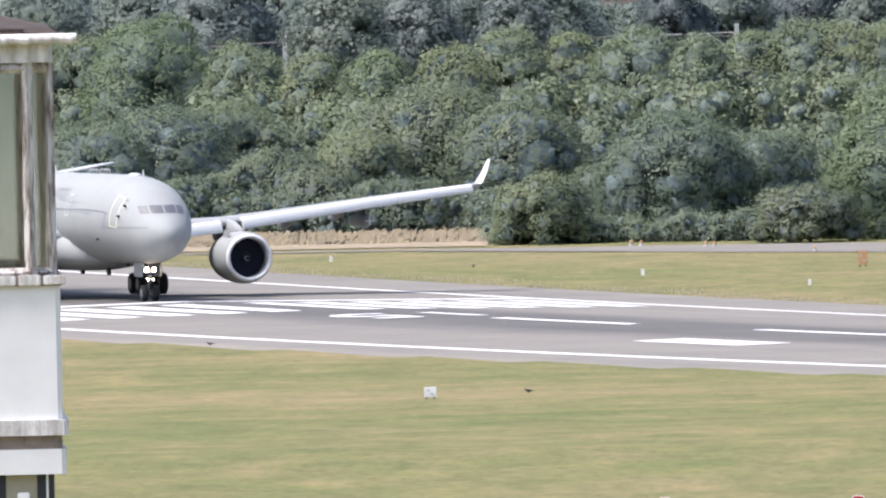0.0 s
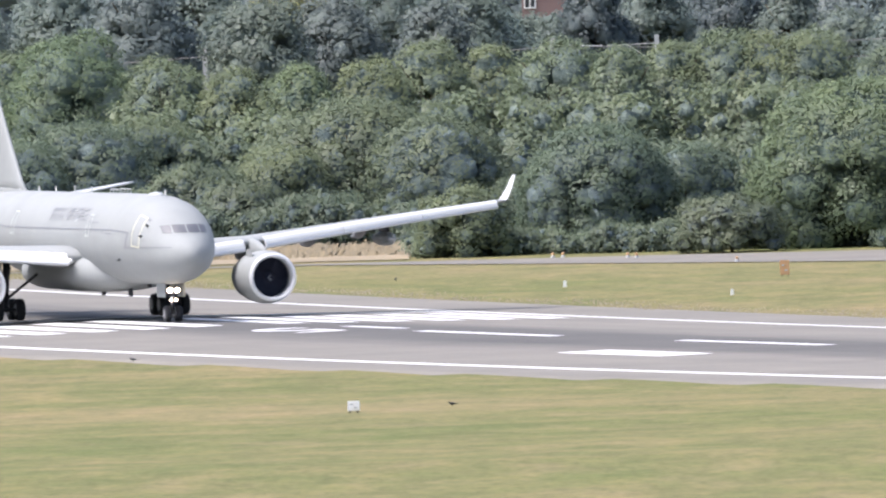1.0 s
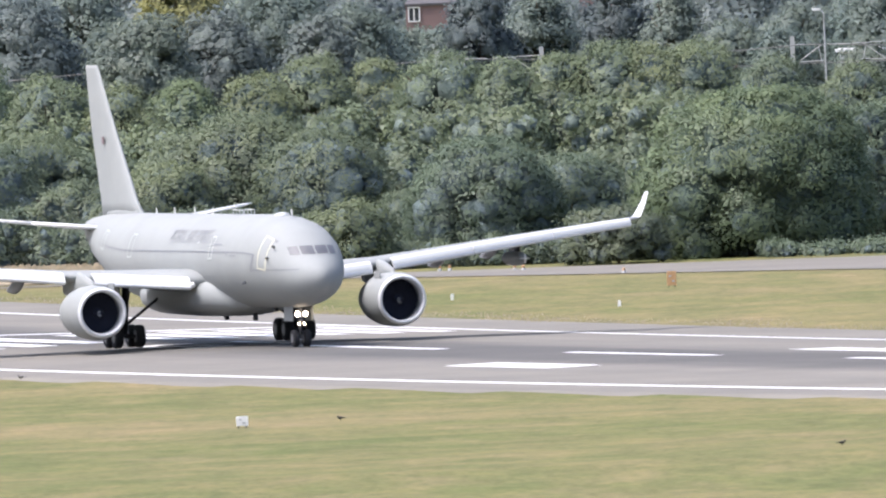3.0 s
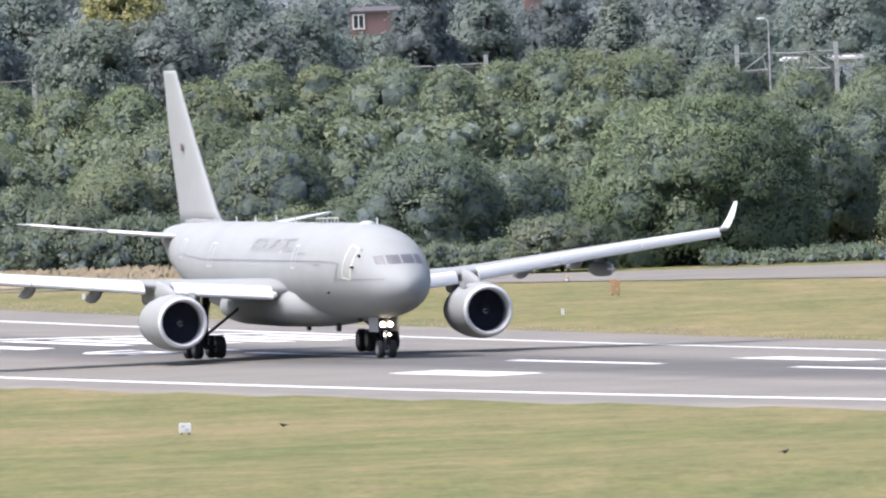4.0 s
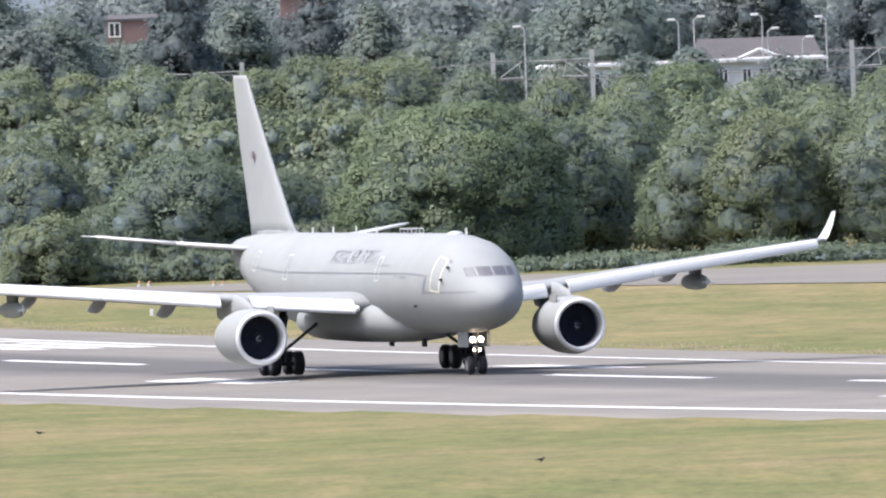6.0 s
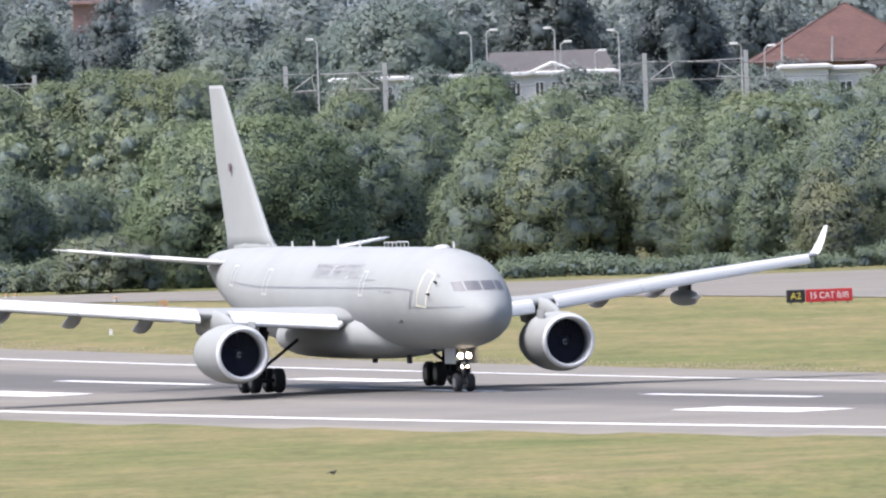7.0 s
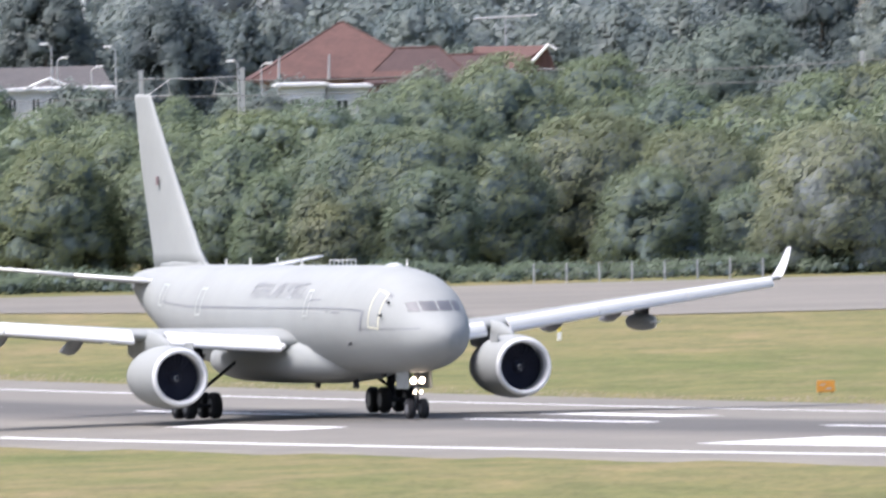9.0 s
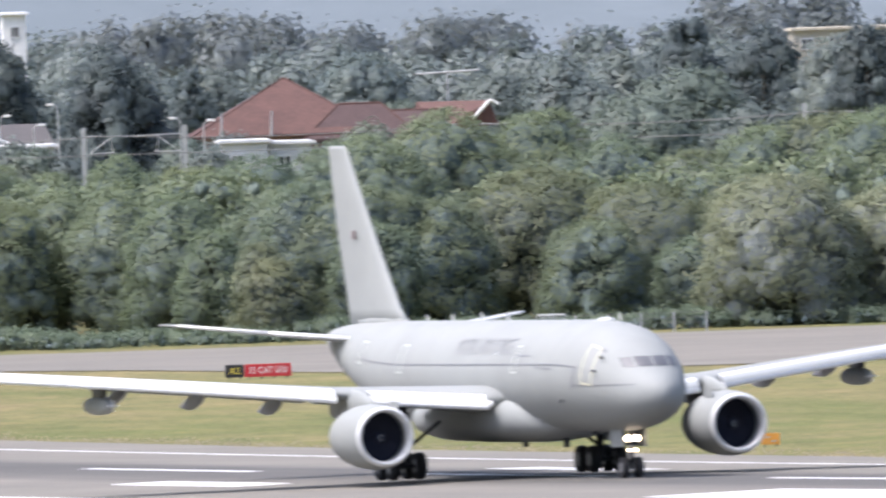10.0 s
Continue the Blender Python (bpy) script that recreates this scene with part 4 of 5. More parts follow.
VILLAGE_TREES = ((-25.1, 2560, 17.4, 4.5, 8), (-15.2, 2500, 17.0, 5.2, 0), (-32.2, 2450, 16.2, 5.1, 0), (-7.8, 2420, 13.4, 3.8, 0), (-5.4, 2440, 11.0, 3.0, 0), (-26.0, 2380, 13.6, 4.9, 0), (-37.4, 2420, 15.3, 5.0, 1), (-19.7, 2400, 13.7, 4.0, 1), (26.4, 2480, 10.2, 2.8, 0), (33.2, 2560, 11.1, 4.3, 0), (39.6, 2600, 11.1, 4.3, 0), (-44.3, 2440, 15.5, 5.1, 0), (-10.7, 2390, 12.9, 3.7, 1), (-53.3, 2399, 13.2, 5.5, 0))
TOWN_TREES = ((84.1, 2739, 12.0, 4.0, 0), (100.8, 2758, 12.5, 5.4, 0), (119.2, 2737, 12.9, 3.4, 4), (123.6, 2697, 13.1, 3.1, 4), (123.2, 2557, 11.2, 5.8, 0), (137.9, 2847, 13.9, 5.0, 7), (144.0, 2816, 12.9, 4.7, 7), (148.0, 2696, 13.7, 3.9, 7), (63.3, 2699, 13.9, 2.5, 7), (98.6, 2598, 9.3, 3.0, 0), (115.2, 2477, 9.3, 5.7, 0), (124.9, 2447, 8.6, 5.1, 1), (115.6, 2798, 10.6, 3.5, 1), (80.4, 2749, 10.8, 2.6, 1))


def build_trees():
    for rows, count, leaf, group in ((HEDGE_TREES, 15500, 0.23, "trees along the airfield edge"), (EDGE_TREES, 14500, 0.23, "trees along the airfield edge"), (WOOD_TREES, 12500, 0.24, "trees of the wood"),
                                     (BACK_ROW, 9300, 0.25, "trees of the wood"), (BACK_ROW_EAST, 9300, 0.25, "trees of the wood"), (BACK_ROW_END, 9300, 0.25, "trees of the wood"),
                                     (RAILWAY_TREES, 4200, 0.42, "trees beyond the railway"), (VILLAGE_TREES, 4200, 0.42, "trees beyond the railway"), (TOWN_TREES, 4200, 0.44, "trees beyond the railway")):
        for x, y, h, r, kind in rows:
            n = int(count * min(2.4, max(0.5, r * h / 42)))
            build_tree(x, y, h * 1.07, r * 1.08, kind, n, leaf * (1 + 0.07 * max(0, r - 4.5)), group)


def woods(name, label, path, spread, low, high, lump, leaf, count, material, seed, dense=1.0, core=0.55):
    """A belt of growth that nobody could count, along a line."""
    rng = np.random.default_rng(seed)
    (x0, y0), (x1, y1) = path
    n = int(math.hypot(x1 - x0, y1 - y0) / lump * 2.2 * dense)
    f = rng.random(n)
    x, y = x0 + (x1 - x0) * f + rng.normal(size=n) * lump * 0.4, y0 + (y1 - y0) * f + rng.uniform(-spread, spread, n)
    swell = 0.5 + 0.5 * np.sin(f * 37 + seed) * np.sin(f * 13 + 2 * seed)
    top = low + (high - low) * np.clip(swell * 0.75 + 0.35 * rng.random(n), 0, 1)
    cs, rs = [], []
    for xi, yi, ti in zip(x, y, top):
        g = ground_z(xi, yi)
        r = lump * rng.uniform(0.45, 0.75)
        k = max(1, int(ti / (r * 1.2)))
        for j in range(k):
            cs.append((xi + rng.normal() * r * 0.3, yi + rng.normal() * r * 0.3, g + max(r * 0.5, ti - r - j * 1.25 * r)))
            rs.append(r * (1 - 0.1 * (j == 0)))
    me = leaf_mesh(rng, name, np.array(cs), np.array(rs), leaf, count, material, 1.0, core)
    tagged(new(name, me), label, "woods", "", "stuff")


build_trees()
# paler and bluer again, more haze in the leaf colour
HAZIER = foliage("distant_haze_blue_leaves", (0.168, 0.196, 0.206), True)
woods("undergrowth", "dark green undergrowth at the foot of the wood", ((-60, 2012), (25, 1990)), 8, 5.0, 8.0, 2.6, 0.48, 26000, LEAVES[1], 3)
woods("undergrowth", "dark green undergrowth at the foot of the wood", ((20, 1965), (120, 1952)), 8, 5.5, 8.0, 2.6, 0.48, 30000, LEAVES[1], 4)
woods("undergrowth", "dense leafy growth among the trees of the wood", ((-60, 2032), (125, 2032)), 7, 8.0, 11.0, 2.8, 0.5, 44000, LEAVES[0], 15)
woods("undergrowth", "scrub between the wood and the railway", ((-60, 2150), (140, 2150)), 40, 5.0, 8.6, 4.0, 0.45, 22000, LEAVES[0], 5)
woods("undergrowth", "scrub beside the railway line", ((-60, 2330), (140, 2330)), 40, 2.5, 4.8, 3.5, 0.5, 22000, LEAVES[1], 6)
woods("far_woods", "belt of trees among the far houses, haze put into their colour", ((-80, 2980), (180, 2980)), 70, 7, 12.5, 6.0, 0.95, 42000, HAZY, 7, 1.3, 0.66)
woods("far_woods", "belt of trees among the far houses, haze put into their colour", ((-92, 3500), (206, 3500)), 100, 6, 13.0, 7.0, 1.1, 32000, HAZY, 8, 1.2, 0.66)
woods("far_woods", "belt of trees on the skyline, pale blue with painted haze", ((-110, 4200), (250, 4200)), 150, 7, 14.0, 9.0, 1.3, 26000, HAZIER, 9, 1.2, 0.7)


def build_backdrop():
    m, nt, b = shader("haze_blue_hill", 0.95)
    # blue-grey haze painted into the hill's own colour
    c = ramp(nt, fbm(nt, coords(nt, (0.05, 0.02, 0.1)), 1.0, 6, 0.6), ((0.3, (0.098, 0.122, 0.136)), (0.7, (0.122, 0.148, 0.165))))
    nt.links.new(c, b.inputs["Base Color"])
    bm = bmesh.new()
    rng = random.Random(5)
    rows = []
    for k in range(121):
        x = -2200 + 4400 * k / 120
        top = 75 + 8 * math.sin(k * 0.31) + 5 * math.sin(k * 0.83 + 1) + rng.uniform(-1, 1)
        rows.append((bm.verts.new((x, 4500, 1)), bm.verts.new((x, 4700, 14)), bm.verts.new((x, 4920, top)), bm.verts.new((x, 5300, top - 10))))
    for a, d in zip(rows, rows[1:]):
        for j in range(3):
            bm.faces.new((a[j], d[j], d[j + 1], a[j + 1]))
    tagged(part("backdrop", bm, m, smooth=True), "wooded hills with pale blue haze in their colour", "hills", "", "structure")


build_backdrop()


# ---- beyond the runway ----
def build_taxiway():
    near = ((-60, 1903), (-17, 1894), (6, 1866), (24, 1847), (50, 1815), (70, 1768), (100, 1766), (160, 1764))
    far = ((-60, 1906), (-17, 1899), (6, 1894), (24, 1888), (50, 1881), (70, 1883), (100, 1884), (160, 1886))
    bm = bmesh.new()
    rows = []
    for (a, b), (c, d) in zip(zip(near, near[1:]), zip(far, far[1:])):
        for k in range(6):
            f = k / 6
            p, q = (a[0] + (b[0] - a[0]) * f, a[1] + (b[1] - a[1]) * f), (c[0] + (d[0] - c[0]) * f, c[1] + (d[1] - c[1]) * f)
            rows.append([bm.verts.new((p[0] + (q[0] - p[0]) * j / 8, p[1] + (q[1] - p[1]) * j / 8, ground_z(p[0] + (q[0] - p[0]) * j / 8, p[1] + (q[1] - p[1]) * j / 8) + 0.05)) for j in range(9)])
    for a, b in zip(rows, rows[1:]):
        for j in range(8):
            bm.faces.new((a[j], b[j], b[j + 1], a[j + 1]))
    tagged(part("taxiway", bm, TAXI), "pale grey asphalt taxiway before the trees", "taxiway", "", "structure")
    bm = bmesh.new()
    rows = []
    for k in range(21):
        x = -75 + 3.2 * k
        rows.append([bm.verts.new((x, y, ground_z(x, y) + 0.06)) for y in (1908 - max(0, (x + 17)) * 0.2, 1930, 1960, 1995)])
    for a, b in zip(rows, rows[1:]):
        for j in range(3):
            bm.faces.new((a[j], b[j], b[j + 1], a[j + 1]))
    tagged(part("dry_field", bm, DRY), "strip of tall straw-coloured grass before the wood", "dry grass", "", "structure")
    bm = bmesh.new()
    rows = []
    for k in range(25):
        x = -20 + 6 * k
        y = 1139 + 0.9 * x
        rows.append([bm.verts.new((x, q, ground_z(x, q) + 0.05)) for q in (y - 26, y - 12, y)])
    for a, b in zip(rows, rows[1:]):
        for j in range(2):
            bm.faces.new((a[j], b[j], b[j + 1], a[j + 1]))
    tagged(part("road", bm, plain("pale_concrete", (0.5, 0.48, 0.45), 0.9, 0, 0.1, 0.4)), "pale concrete perimeter road beside the grass", "road", "", "structure")


STRAW = leaf_material("straw_blades", (0.26, 0.22, 0.15), (0.29, 0.245, 0.165), (0.32, 0.27, 0.185))


def blades(name, label, count, seed, material, size, place):
    """Upright grass blades strewn over the ground."""
    rng = np.random.default_rng(seed)
    me = bpy.data.meshes.new(name)
    vs, fs = [], []
    for k in range(count):
        x, y = place(rng)
        z = ground_z(x, y)
        h, w = size * rng.uniform(0.5, 1.3), size * rng.uniform(0.25, 0.7)
        a, lean = rng.uniform(-0.7, 0.7), rng.uniform(-0.5, 0.5) * h
        dx, dy = w * math.cos(a), w * math.sin(a)
        n = len(vs)
        vs += [(x - dx, y - dy, z), (x + dx, y + dy, z), (x + lean + dx * 0.3, y, z + h), (x + lean - dx * 0.6, y, z + h * 0.8)]
        fs.append((n, n + 1, n + 2, n + 3))
    me.from_pydata(vs, [], fs)
    me.materials.append(material)
    me.shade_smooth()
    me.normals_split_custom_set_from_vertices([(0.0, -0.25, 0.97)] * len(vs))
    tagged(new(name, me), label, "grass", "", "stuff")


def build_grass():
    def verge(side):
        def place(rng):
            u = rng.uniform(-330, 330)
            wob = 1.2 * math.sin(u * 0.11) + 0.8 * math.sin(u * 0.37 + 1)
            v = (33.6 + wob + abs(rng.normal()) * 2.2) if side > 0 else (-27.6 + wob * 0.5 - abs(rng.normal()) * 1.5)
            return on_runway(u, v)[:2]
        return place

    def field(rng):
        return rng.uniform(-70, -8), rng.uniform(1925, 1992)

    blades("grass_verge", "straw-coloured tufts along the runway's far edge", 5000, 1, STRAW, 0.10, verge(1))
    blades("tall_grass", "tall dry straw-coloured grass before the wood", 9000, 3, STRAW, 0.42, field)


build_taxiway()
build_grass()
woods("undergrowth", "low leafy growth under the trees beside the taxiway", ((-11, 1917), (24, 1909)), 4, 0.8, 2.4, 0.8, 0.24, 24000, LEAVES[1], 11, 3.5)
woods("undergrowth", "low leafy growth under the trees beside the taxiway", ((22, 1903), (116, 1899)), 5, 0.3, 1.5, 0.9, 0.26, 40000, LEAVES[1], 12, 3.5)
woods("undergrowth", "low leafy growth at the foot of the wood", ((-64, 1986), (-6, 1962)), 4, 1.5, 4.4, 1.6, 0.28, 30000, LEAVES[1], 13, 2.5)

# ---- the railway ----
STEEL = plain("galvanised_steel", (0.42, 0.43, 0.43), 0.6, 0.2, 0.08)
WIRE = plain("dull_wire", (0.16, 0.16, 0.16), 0.6, 0.4)


def build_mast(x, tall, arms):
    z = ground_z(x, 2400)
    mast = thing("catenary_mast", "grey steel railway mast with bracket arms", "mast", "masts along the railway", (x, 2400, z))
    h = tall - z
    bm = bmesh.new()
    box(bm, -0.2, 0.2, -0.18, -0.14, 0, h), box(bm, -0.2, 0.2, 0.14, 0.18, 0, h), box(bm, -0.03, 0.03, -0.14, 0.14, 0, h)
    part("post", bm, STEEL, mast)
    for a in arms:
        bm = bmesh.new()
        rod(bm, (0, 0, h - 0.75), (a * 4.4, 0, h - 0.85), 0.035)
        part("top_tube", bm, STEEL, mast)
        bm = bmesh.new()
        rod(bm, (a * 0.5, 0, h - 2.3), (a * 2.6, 0, h - 0.8), 0.045)
        part("diagonal_brace", bm, STEEL, mast)
        bm = bmesh.new()
        rod(bm, (a * 0.5, 0, h - 2.3), (a * 2.7, 0, h - 2.25), 0.045)
        rod(bm, (a * 2.3, 0, h - 1.0), (a * 2.55, 0, h - 2.3), 0.04)
        part("registration_arm", bm, STEEL, mast)


for mx, arms in ((-31.3, (1,)), (-22.3, (-1,)), (-0.6, (1,)), (8.6, (-1,)), (30.75, (1,)), (39.5, (-1,)), (62.45, (1,)), (71.4, (-1,)), (94.4, (1,)), (103.4, (-1,)), (126.2, (1,))):
    build_mast(mx, 12.05, arms)


def build_wires():
    for k, (z, sag) in enumerate(((11.3, 0.5), (9.6, 0.05))):
        for y in (2399.3, 2400.7):
            bm = bmesh.new()
            pts = []
            for i in range(65):
                x = -63.1 + 31.8 * i / 8
                f = (i % 8) / 8
                pts.append((x, y, z - sag * 4 * f * (1 - f)))
            for a, b in zip(pts, pts[1:]):
                rod(bm, a, b, 0.03, 0.03, 4)
            tagged(part("overhead_wire", bm, WIRE), "thin dark railway wire hung between the masts", "wire", "railway wires")


build_wires()


def build_lamp(x, top, arm, y=2470):
    z = ground_z(x, y)
    lamp_post = thing("street_lamp", "tall grey street lamp with a white head", "street lamp", "street lamps beyond the railway", (x, y, z))
    h = top - z
    bm = bmesh.new()
    rod(bm, (0, 0, 0), (0, 0, h - 0.3), 0.11, 0.07, 10)
    rod(bm, (0, 0, h - 0.32), (arm * 0.35, 0, h - 0.02), 0.06, 0.05, 8)
    part("post", bm, STEEL, lamp_post)
    bm = bmesh.new()
    box(bm, min(arm * 0.3, arm * 1.05), max(arm * 0.3, arm * 1.05), -0.16, 0.16, h - 0.12, h + 0.1, 0.05)
    part("lamp_head", bm, WHITE, lamp_post, "white lamp head")


for lx, top, arm in ((34.6, 13.9, -1), (50.0, 14.2, 1), (48.6, 14.0, -1), (56.2, 14.2, -1), (56.7, 12.9, 1), (59.8, 12.0, 1), (62.0, 13.8, -1), (73.1, 12.2, -1), (75.2, 11.9, 1)):
    build_lamp(lx, top, arm)
build_lamp(-22.8, 13.66, 1, 2401.5)
build_lamp(37.9, 14.4, -1, 2480)

# ---- houses ----
RENDERED = plain("white_render", (0.62, 0.62, 0.61), 0.85, 0, 0.08, 0.5)
CREAMWALL = plain("cream_render", (0.46, 0.42, 0.34), 0.85, 0, 0.08, 0.3)
PANE = plain("dark_window_glass", (0.05, 0.055, 0.06), 0.15)


def tile_material(name, lo, hi):
    m, nt, b = shader(name, 0.85)
    v = coords(nt)
    br = nt.nodes.new("ShaderNodeTexBrick")
    br.inputs["Scale"].default_value = 1.6
    br.inputs["Color1"].default_value, br.inputs["Color2"].default_value = (*lo, 1), (*hi, 1)
    br.inputs["Mortar"].default_value = tuple(c * 0.55 for c in lo) + (1,)
    br.inputs["Mortar Size"].default_value = 0.015
    nt.links.new(v, br.inputs["Vector"])
    c = mixc(nt, 0.5, br.outputs[0], ramp(nt, fbm(nt, v, 0.6, 5), ((0.3, lo), (0.7, hi))))
    nt.links.new(c, b.inputs["Base Color"])
    return m


REDTILE = tile_material("red_roof_tiles", (0.062, 0.031, 0.027), (0.118, 0.060, 0.049))
DARKTILE = tile_material("dark_red_roof_tiles", (0.052, 0.032, 0.032), (0.085, 0.052, 0.050))
BROWNTILE = tile_material("brown_roof_tiles", (0.070, 0.066, 0.068), (0.095, 0.088, 0.088))
BRICK = tile_material("red_brick", (0.27, 0.18, 0.17), (0.33, 0.22, 0.205))


def window(house, x, y, z, w, h, frame_mat=None):
    bm = bmesh.new()
    t = 0.12
    for a, b, c, d in ((x, x + w, z, z + t), (x, x + w, z + h - t, z + h), (x, x + t, z + t, z + h - t), (x + w - t, x + w, z + t, z + h - t), (x + w / 2 - t / 2, x + w / 2 + t / 2, z + t, z + h - t)):
        box(bm, a, b, y - 0.14, y - 0.02, c, d)
    win = part("window", bm, frame_mat or WHITE, house)
    bm = bmesh.new()
    box(bm, x + t, x + w - t, y - 0.06, y - 0.03, z + t, z + h - t)
    part("pane", bm, PANE, win, "dark glass pane")


def flat_block(name, label, x0, x1, y, top, deep, wall, rows, group="houses beyond the railway", fascia=True):
    z = ground_z((x0 + x1) / 2, y)
    house = thing(name, label, "building", group, (0, y, 0))
    bm = bmesh.new()
    box(bm, x0, x1, 0, deep, z - 0.2, top - 0.3)
    part("wall", bm, wall, house)
    bm = bmesh.new()
    box(bm, x0 - 0.4, x1 + 0.4, -0.5, deep + 0.4, top - 0.3, top - 0.1)
    box(bm, x0 - 0.1, x1 + 0.1, -0.2, deep + 0.2, top - 0.1, top)
    part("roof", bm, wall, house, "flat roof with a pale fascia" if fascia else "flat brick-coped roof")
    for zz, h, w, gap in rows:
        x = x0 + 0.8
        k = 0
        while x + w < x1 - 0.4:
            window(house, x, 0, zz, w, h)
            x += w + gap * (0.7 if k % 3 else 1.5)
            k += 1
    return house


def ridge_roof(bm, x0, x1, y0, y1, eave, ridge, hip=0.0):
    """A pitched roof along x, hipped at the ends by hip metres."""
    ym = (y0 + y1) / 2
    p = [(x0, y0, eave), (x1, y0, eave), (x1, y1, eave), (x0, y1, eave), (x0 + hip, ym, ridge), (x1 - hip, ym, ridge)]
    v = [bm.verts.new(q) for q in p] + [bm.verts.new((q[0], q[1], q[2] - 0.25)) for q in p[:4]]
    for f in ((0, 1, 5, 4), (2, 3, 4, 5), (1, 2, 5), (3, 0, 4), (6, 7, 8, 9), (0, 1, 7, 6), (1, 2, 8, 7), (2, 3, 9, 8), (3, 0, 6, 9)):
        bm.faces.new([v[i] for i in f])
    return bm


def build_houses():
    long = flat_block("low_building", "long white flat-roofed building with dark windows", 35.6, 60.9, 2440, 10.45, 9, RENDERED, ((8.25, 1.35, 0.9, 0.8), (4.8, 1.4, 1.1, 0.9)))
    bm = bmesh.new()
    for a, b in (((53.0, -0.5, 10.35), (55.2, -0.5, 11.25)), ((55.2, -0.5, 11.25), (57.4, -0.5, 10.35))):
        rod(bm, a, b, 0.13, 0.13, 6)
    part("pediment", bm, WHITE, long, "small white gable on the roof edge")
    flat_block("low_building", "white flat-roofed building with wide windows", 75.9, 80.0, 2440, 10.25, 8, RENDERED, ((7.7, 1.2, 1.1, 0.9), (4.5, 1.4, 1.1, 0.9)))
    flat_block("low_building", "white flat-roofed building with wide windows", 80.2, 84.0, 2443, 10.0, 8, RENDERED, ((7.5, 1.2, 1.2, 1.0), (4.5, 1.4, 1.2, 1.0)))
    # the red-roofed house with its wings
    z = ground_z(85, 2560)
    house = thing("red_roofed_house", "red-brick house with a steep hipped red-tiled roof", "house", "houses beyond the railway", (0, 2560, 0))
    bm = bmesh.new()
    box(bm, 77.5, 94, -8, 8, z - 0.2, 9.9), box(bm, 94, 105, -5, 5, z - 0.2, 9.0)
    part("wall", bm, BRICK, house)
    for x0, x1, y0, y1, e, r, h in ((76.6, 94.6, -9, 9, 9.8, 14.95, 8.85), (86, 103, -8.5, 2, 9.0, 11.6, 2.0), (87, 98, -9.4, -2, 9.2, 12.4, 3.5)):
        bm = bmesh.new()
        roof = part("roof", ridge_roof(bm, x0, x1, y0, y1, e, r, h), REDTILE if r > 14 else DARKTILE, house, "red clay-tiled roof" if r > 14 else "dark red tiled roof")
        bm = bmesh.new()
        ym = (y0 + y1) / 2
        for end, top in (((x0, y0, e), (x0 + h, ym, r)), ((x1, y0, e), (x1 - h, ym, r))):
            rod(bm, end, top, 0.09, 0.09, 6)
        rod(bm, (x0 + h, ym, r), (x1 - h, ym, r), 0.12, 0.12, 6)
        part("ridge_tiles", bm, REDTILE, roof)
    bm = bmesh.new()
    v = [bm.verts.new(p) for p in ((100.2, -8, 9.6), (105.4, -8, 10.0), (104.6, -8, 12.3), (97.5, 4, 9.6), (98.2, 4, 12.3), (105.4, 4, 10.0))]
    for f in ((0, 1, 2), (0, 2, 4, 3), (1, 5, 4, 2)):
        bm.faces.new([v[i] for i in f])
    part("gable_roof", bm, REDTILE, house)
    bm = bmesh.new()
    rod(bm, (103.0, -8.2, 10.6), (104.7, -8.2, 12.35), 0.16, 0.16, 6), rod(bm, (104.7, -8.2, 12.35), (105.5, -8.2, 11.9), 0.12, 0.12, 6)
    part("bargeboard", bm, WHITE, house, "white bargeboard")
    for x in (79.3, 84.0):
        bm = bmesh.new()
        rod(bm, (x, -9, 9.6), (x + 0.1, -9, 12.0), 0.12, 0.09, 6)
        part("vent_pipe", bm, STEEL, house)
    for x in (79, 82.5, 86, 89.5):
        window(house, x, -8, 6.6, 1.6, 1.5)
    aerial = thing("roof_aerial", "tall wide television aerial on a thin mast", "aerial", "", (101.3, 2566, 9.5))
    bm = bmesh.new()
    rod(bm, (0, 0, 0), (0, 0, 5.6), 0.09, 0.07)
    part("mast", bm, STEEL, aerial)
    bm = bmesh.new()
    rod(bm, (-3.0, 0, 5.4), (3.0, 0, 5.6), 0.09, 0.09)
    for k in range(9):
        rod(bm, (-2.8 + 0.7 * k, -0.4, 5.42 + 0.02 * k), (-2.8 + 0.7 * k, 0.4, 5.42 + 0.02 * k), 0.04, 0.04, 5)
    part("crossbar", bm, STEEL, aerial)
    # brown-roofed house behind the long building
    z = ground_z(57, 2560)
    brown = thing("house", "low house with a brown tiled roof", "house", "houses beyond the railway", (0, 2545, 0))
    bm = bmesh.new()
    box(bm, 51.5, 63, -4, 4, z - 0.2, 9.4)
    part("wall", bm, BRICK, brown)
    bm = bmesh.new()
    part("roof", ridge_roof(bm, 50.8, 63.6, -5, 5, 9.2, 11.6, 1.0), BROWNTILE, brown, "brown tiled roof")
    window(brown, 54, -4, 6.5, 1.5, 1.3)
    # brick house among the trees
    z = ground_z(0, 2700)
    brick = thing("house", "red-brick house with white-framed windows among trees", "house", "houses beyond the railway", (0, 2700, 0))
    bm = bmesh.new()
    box(bm, -3.6, 1.6, 0, 8, z - 0.2, 14.7)
    part("wall", bm, BRICK, brick)
    bm = bmesh.new()
    part("roof", ridge_roof(bm, -3.7, 1.7, -0.2, 8.2, 14.7, 15.1, 0.4), BROWNTILE, brick)
    window(brick, -3.4, 0, 12.9, 1.2, 1.5)
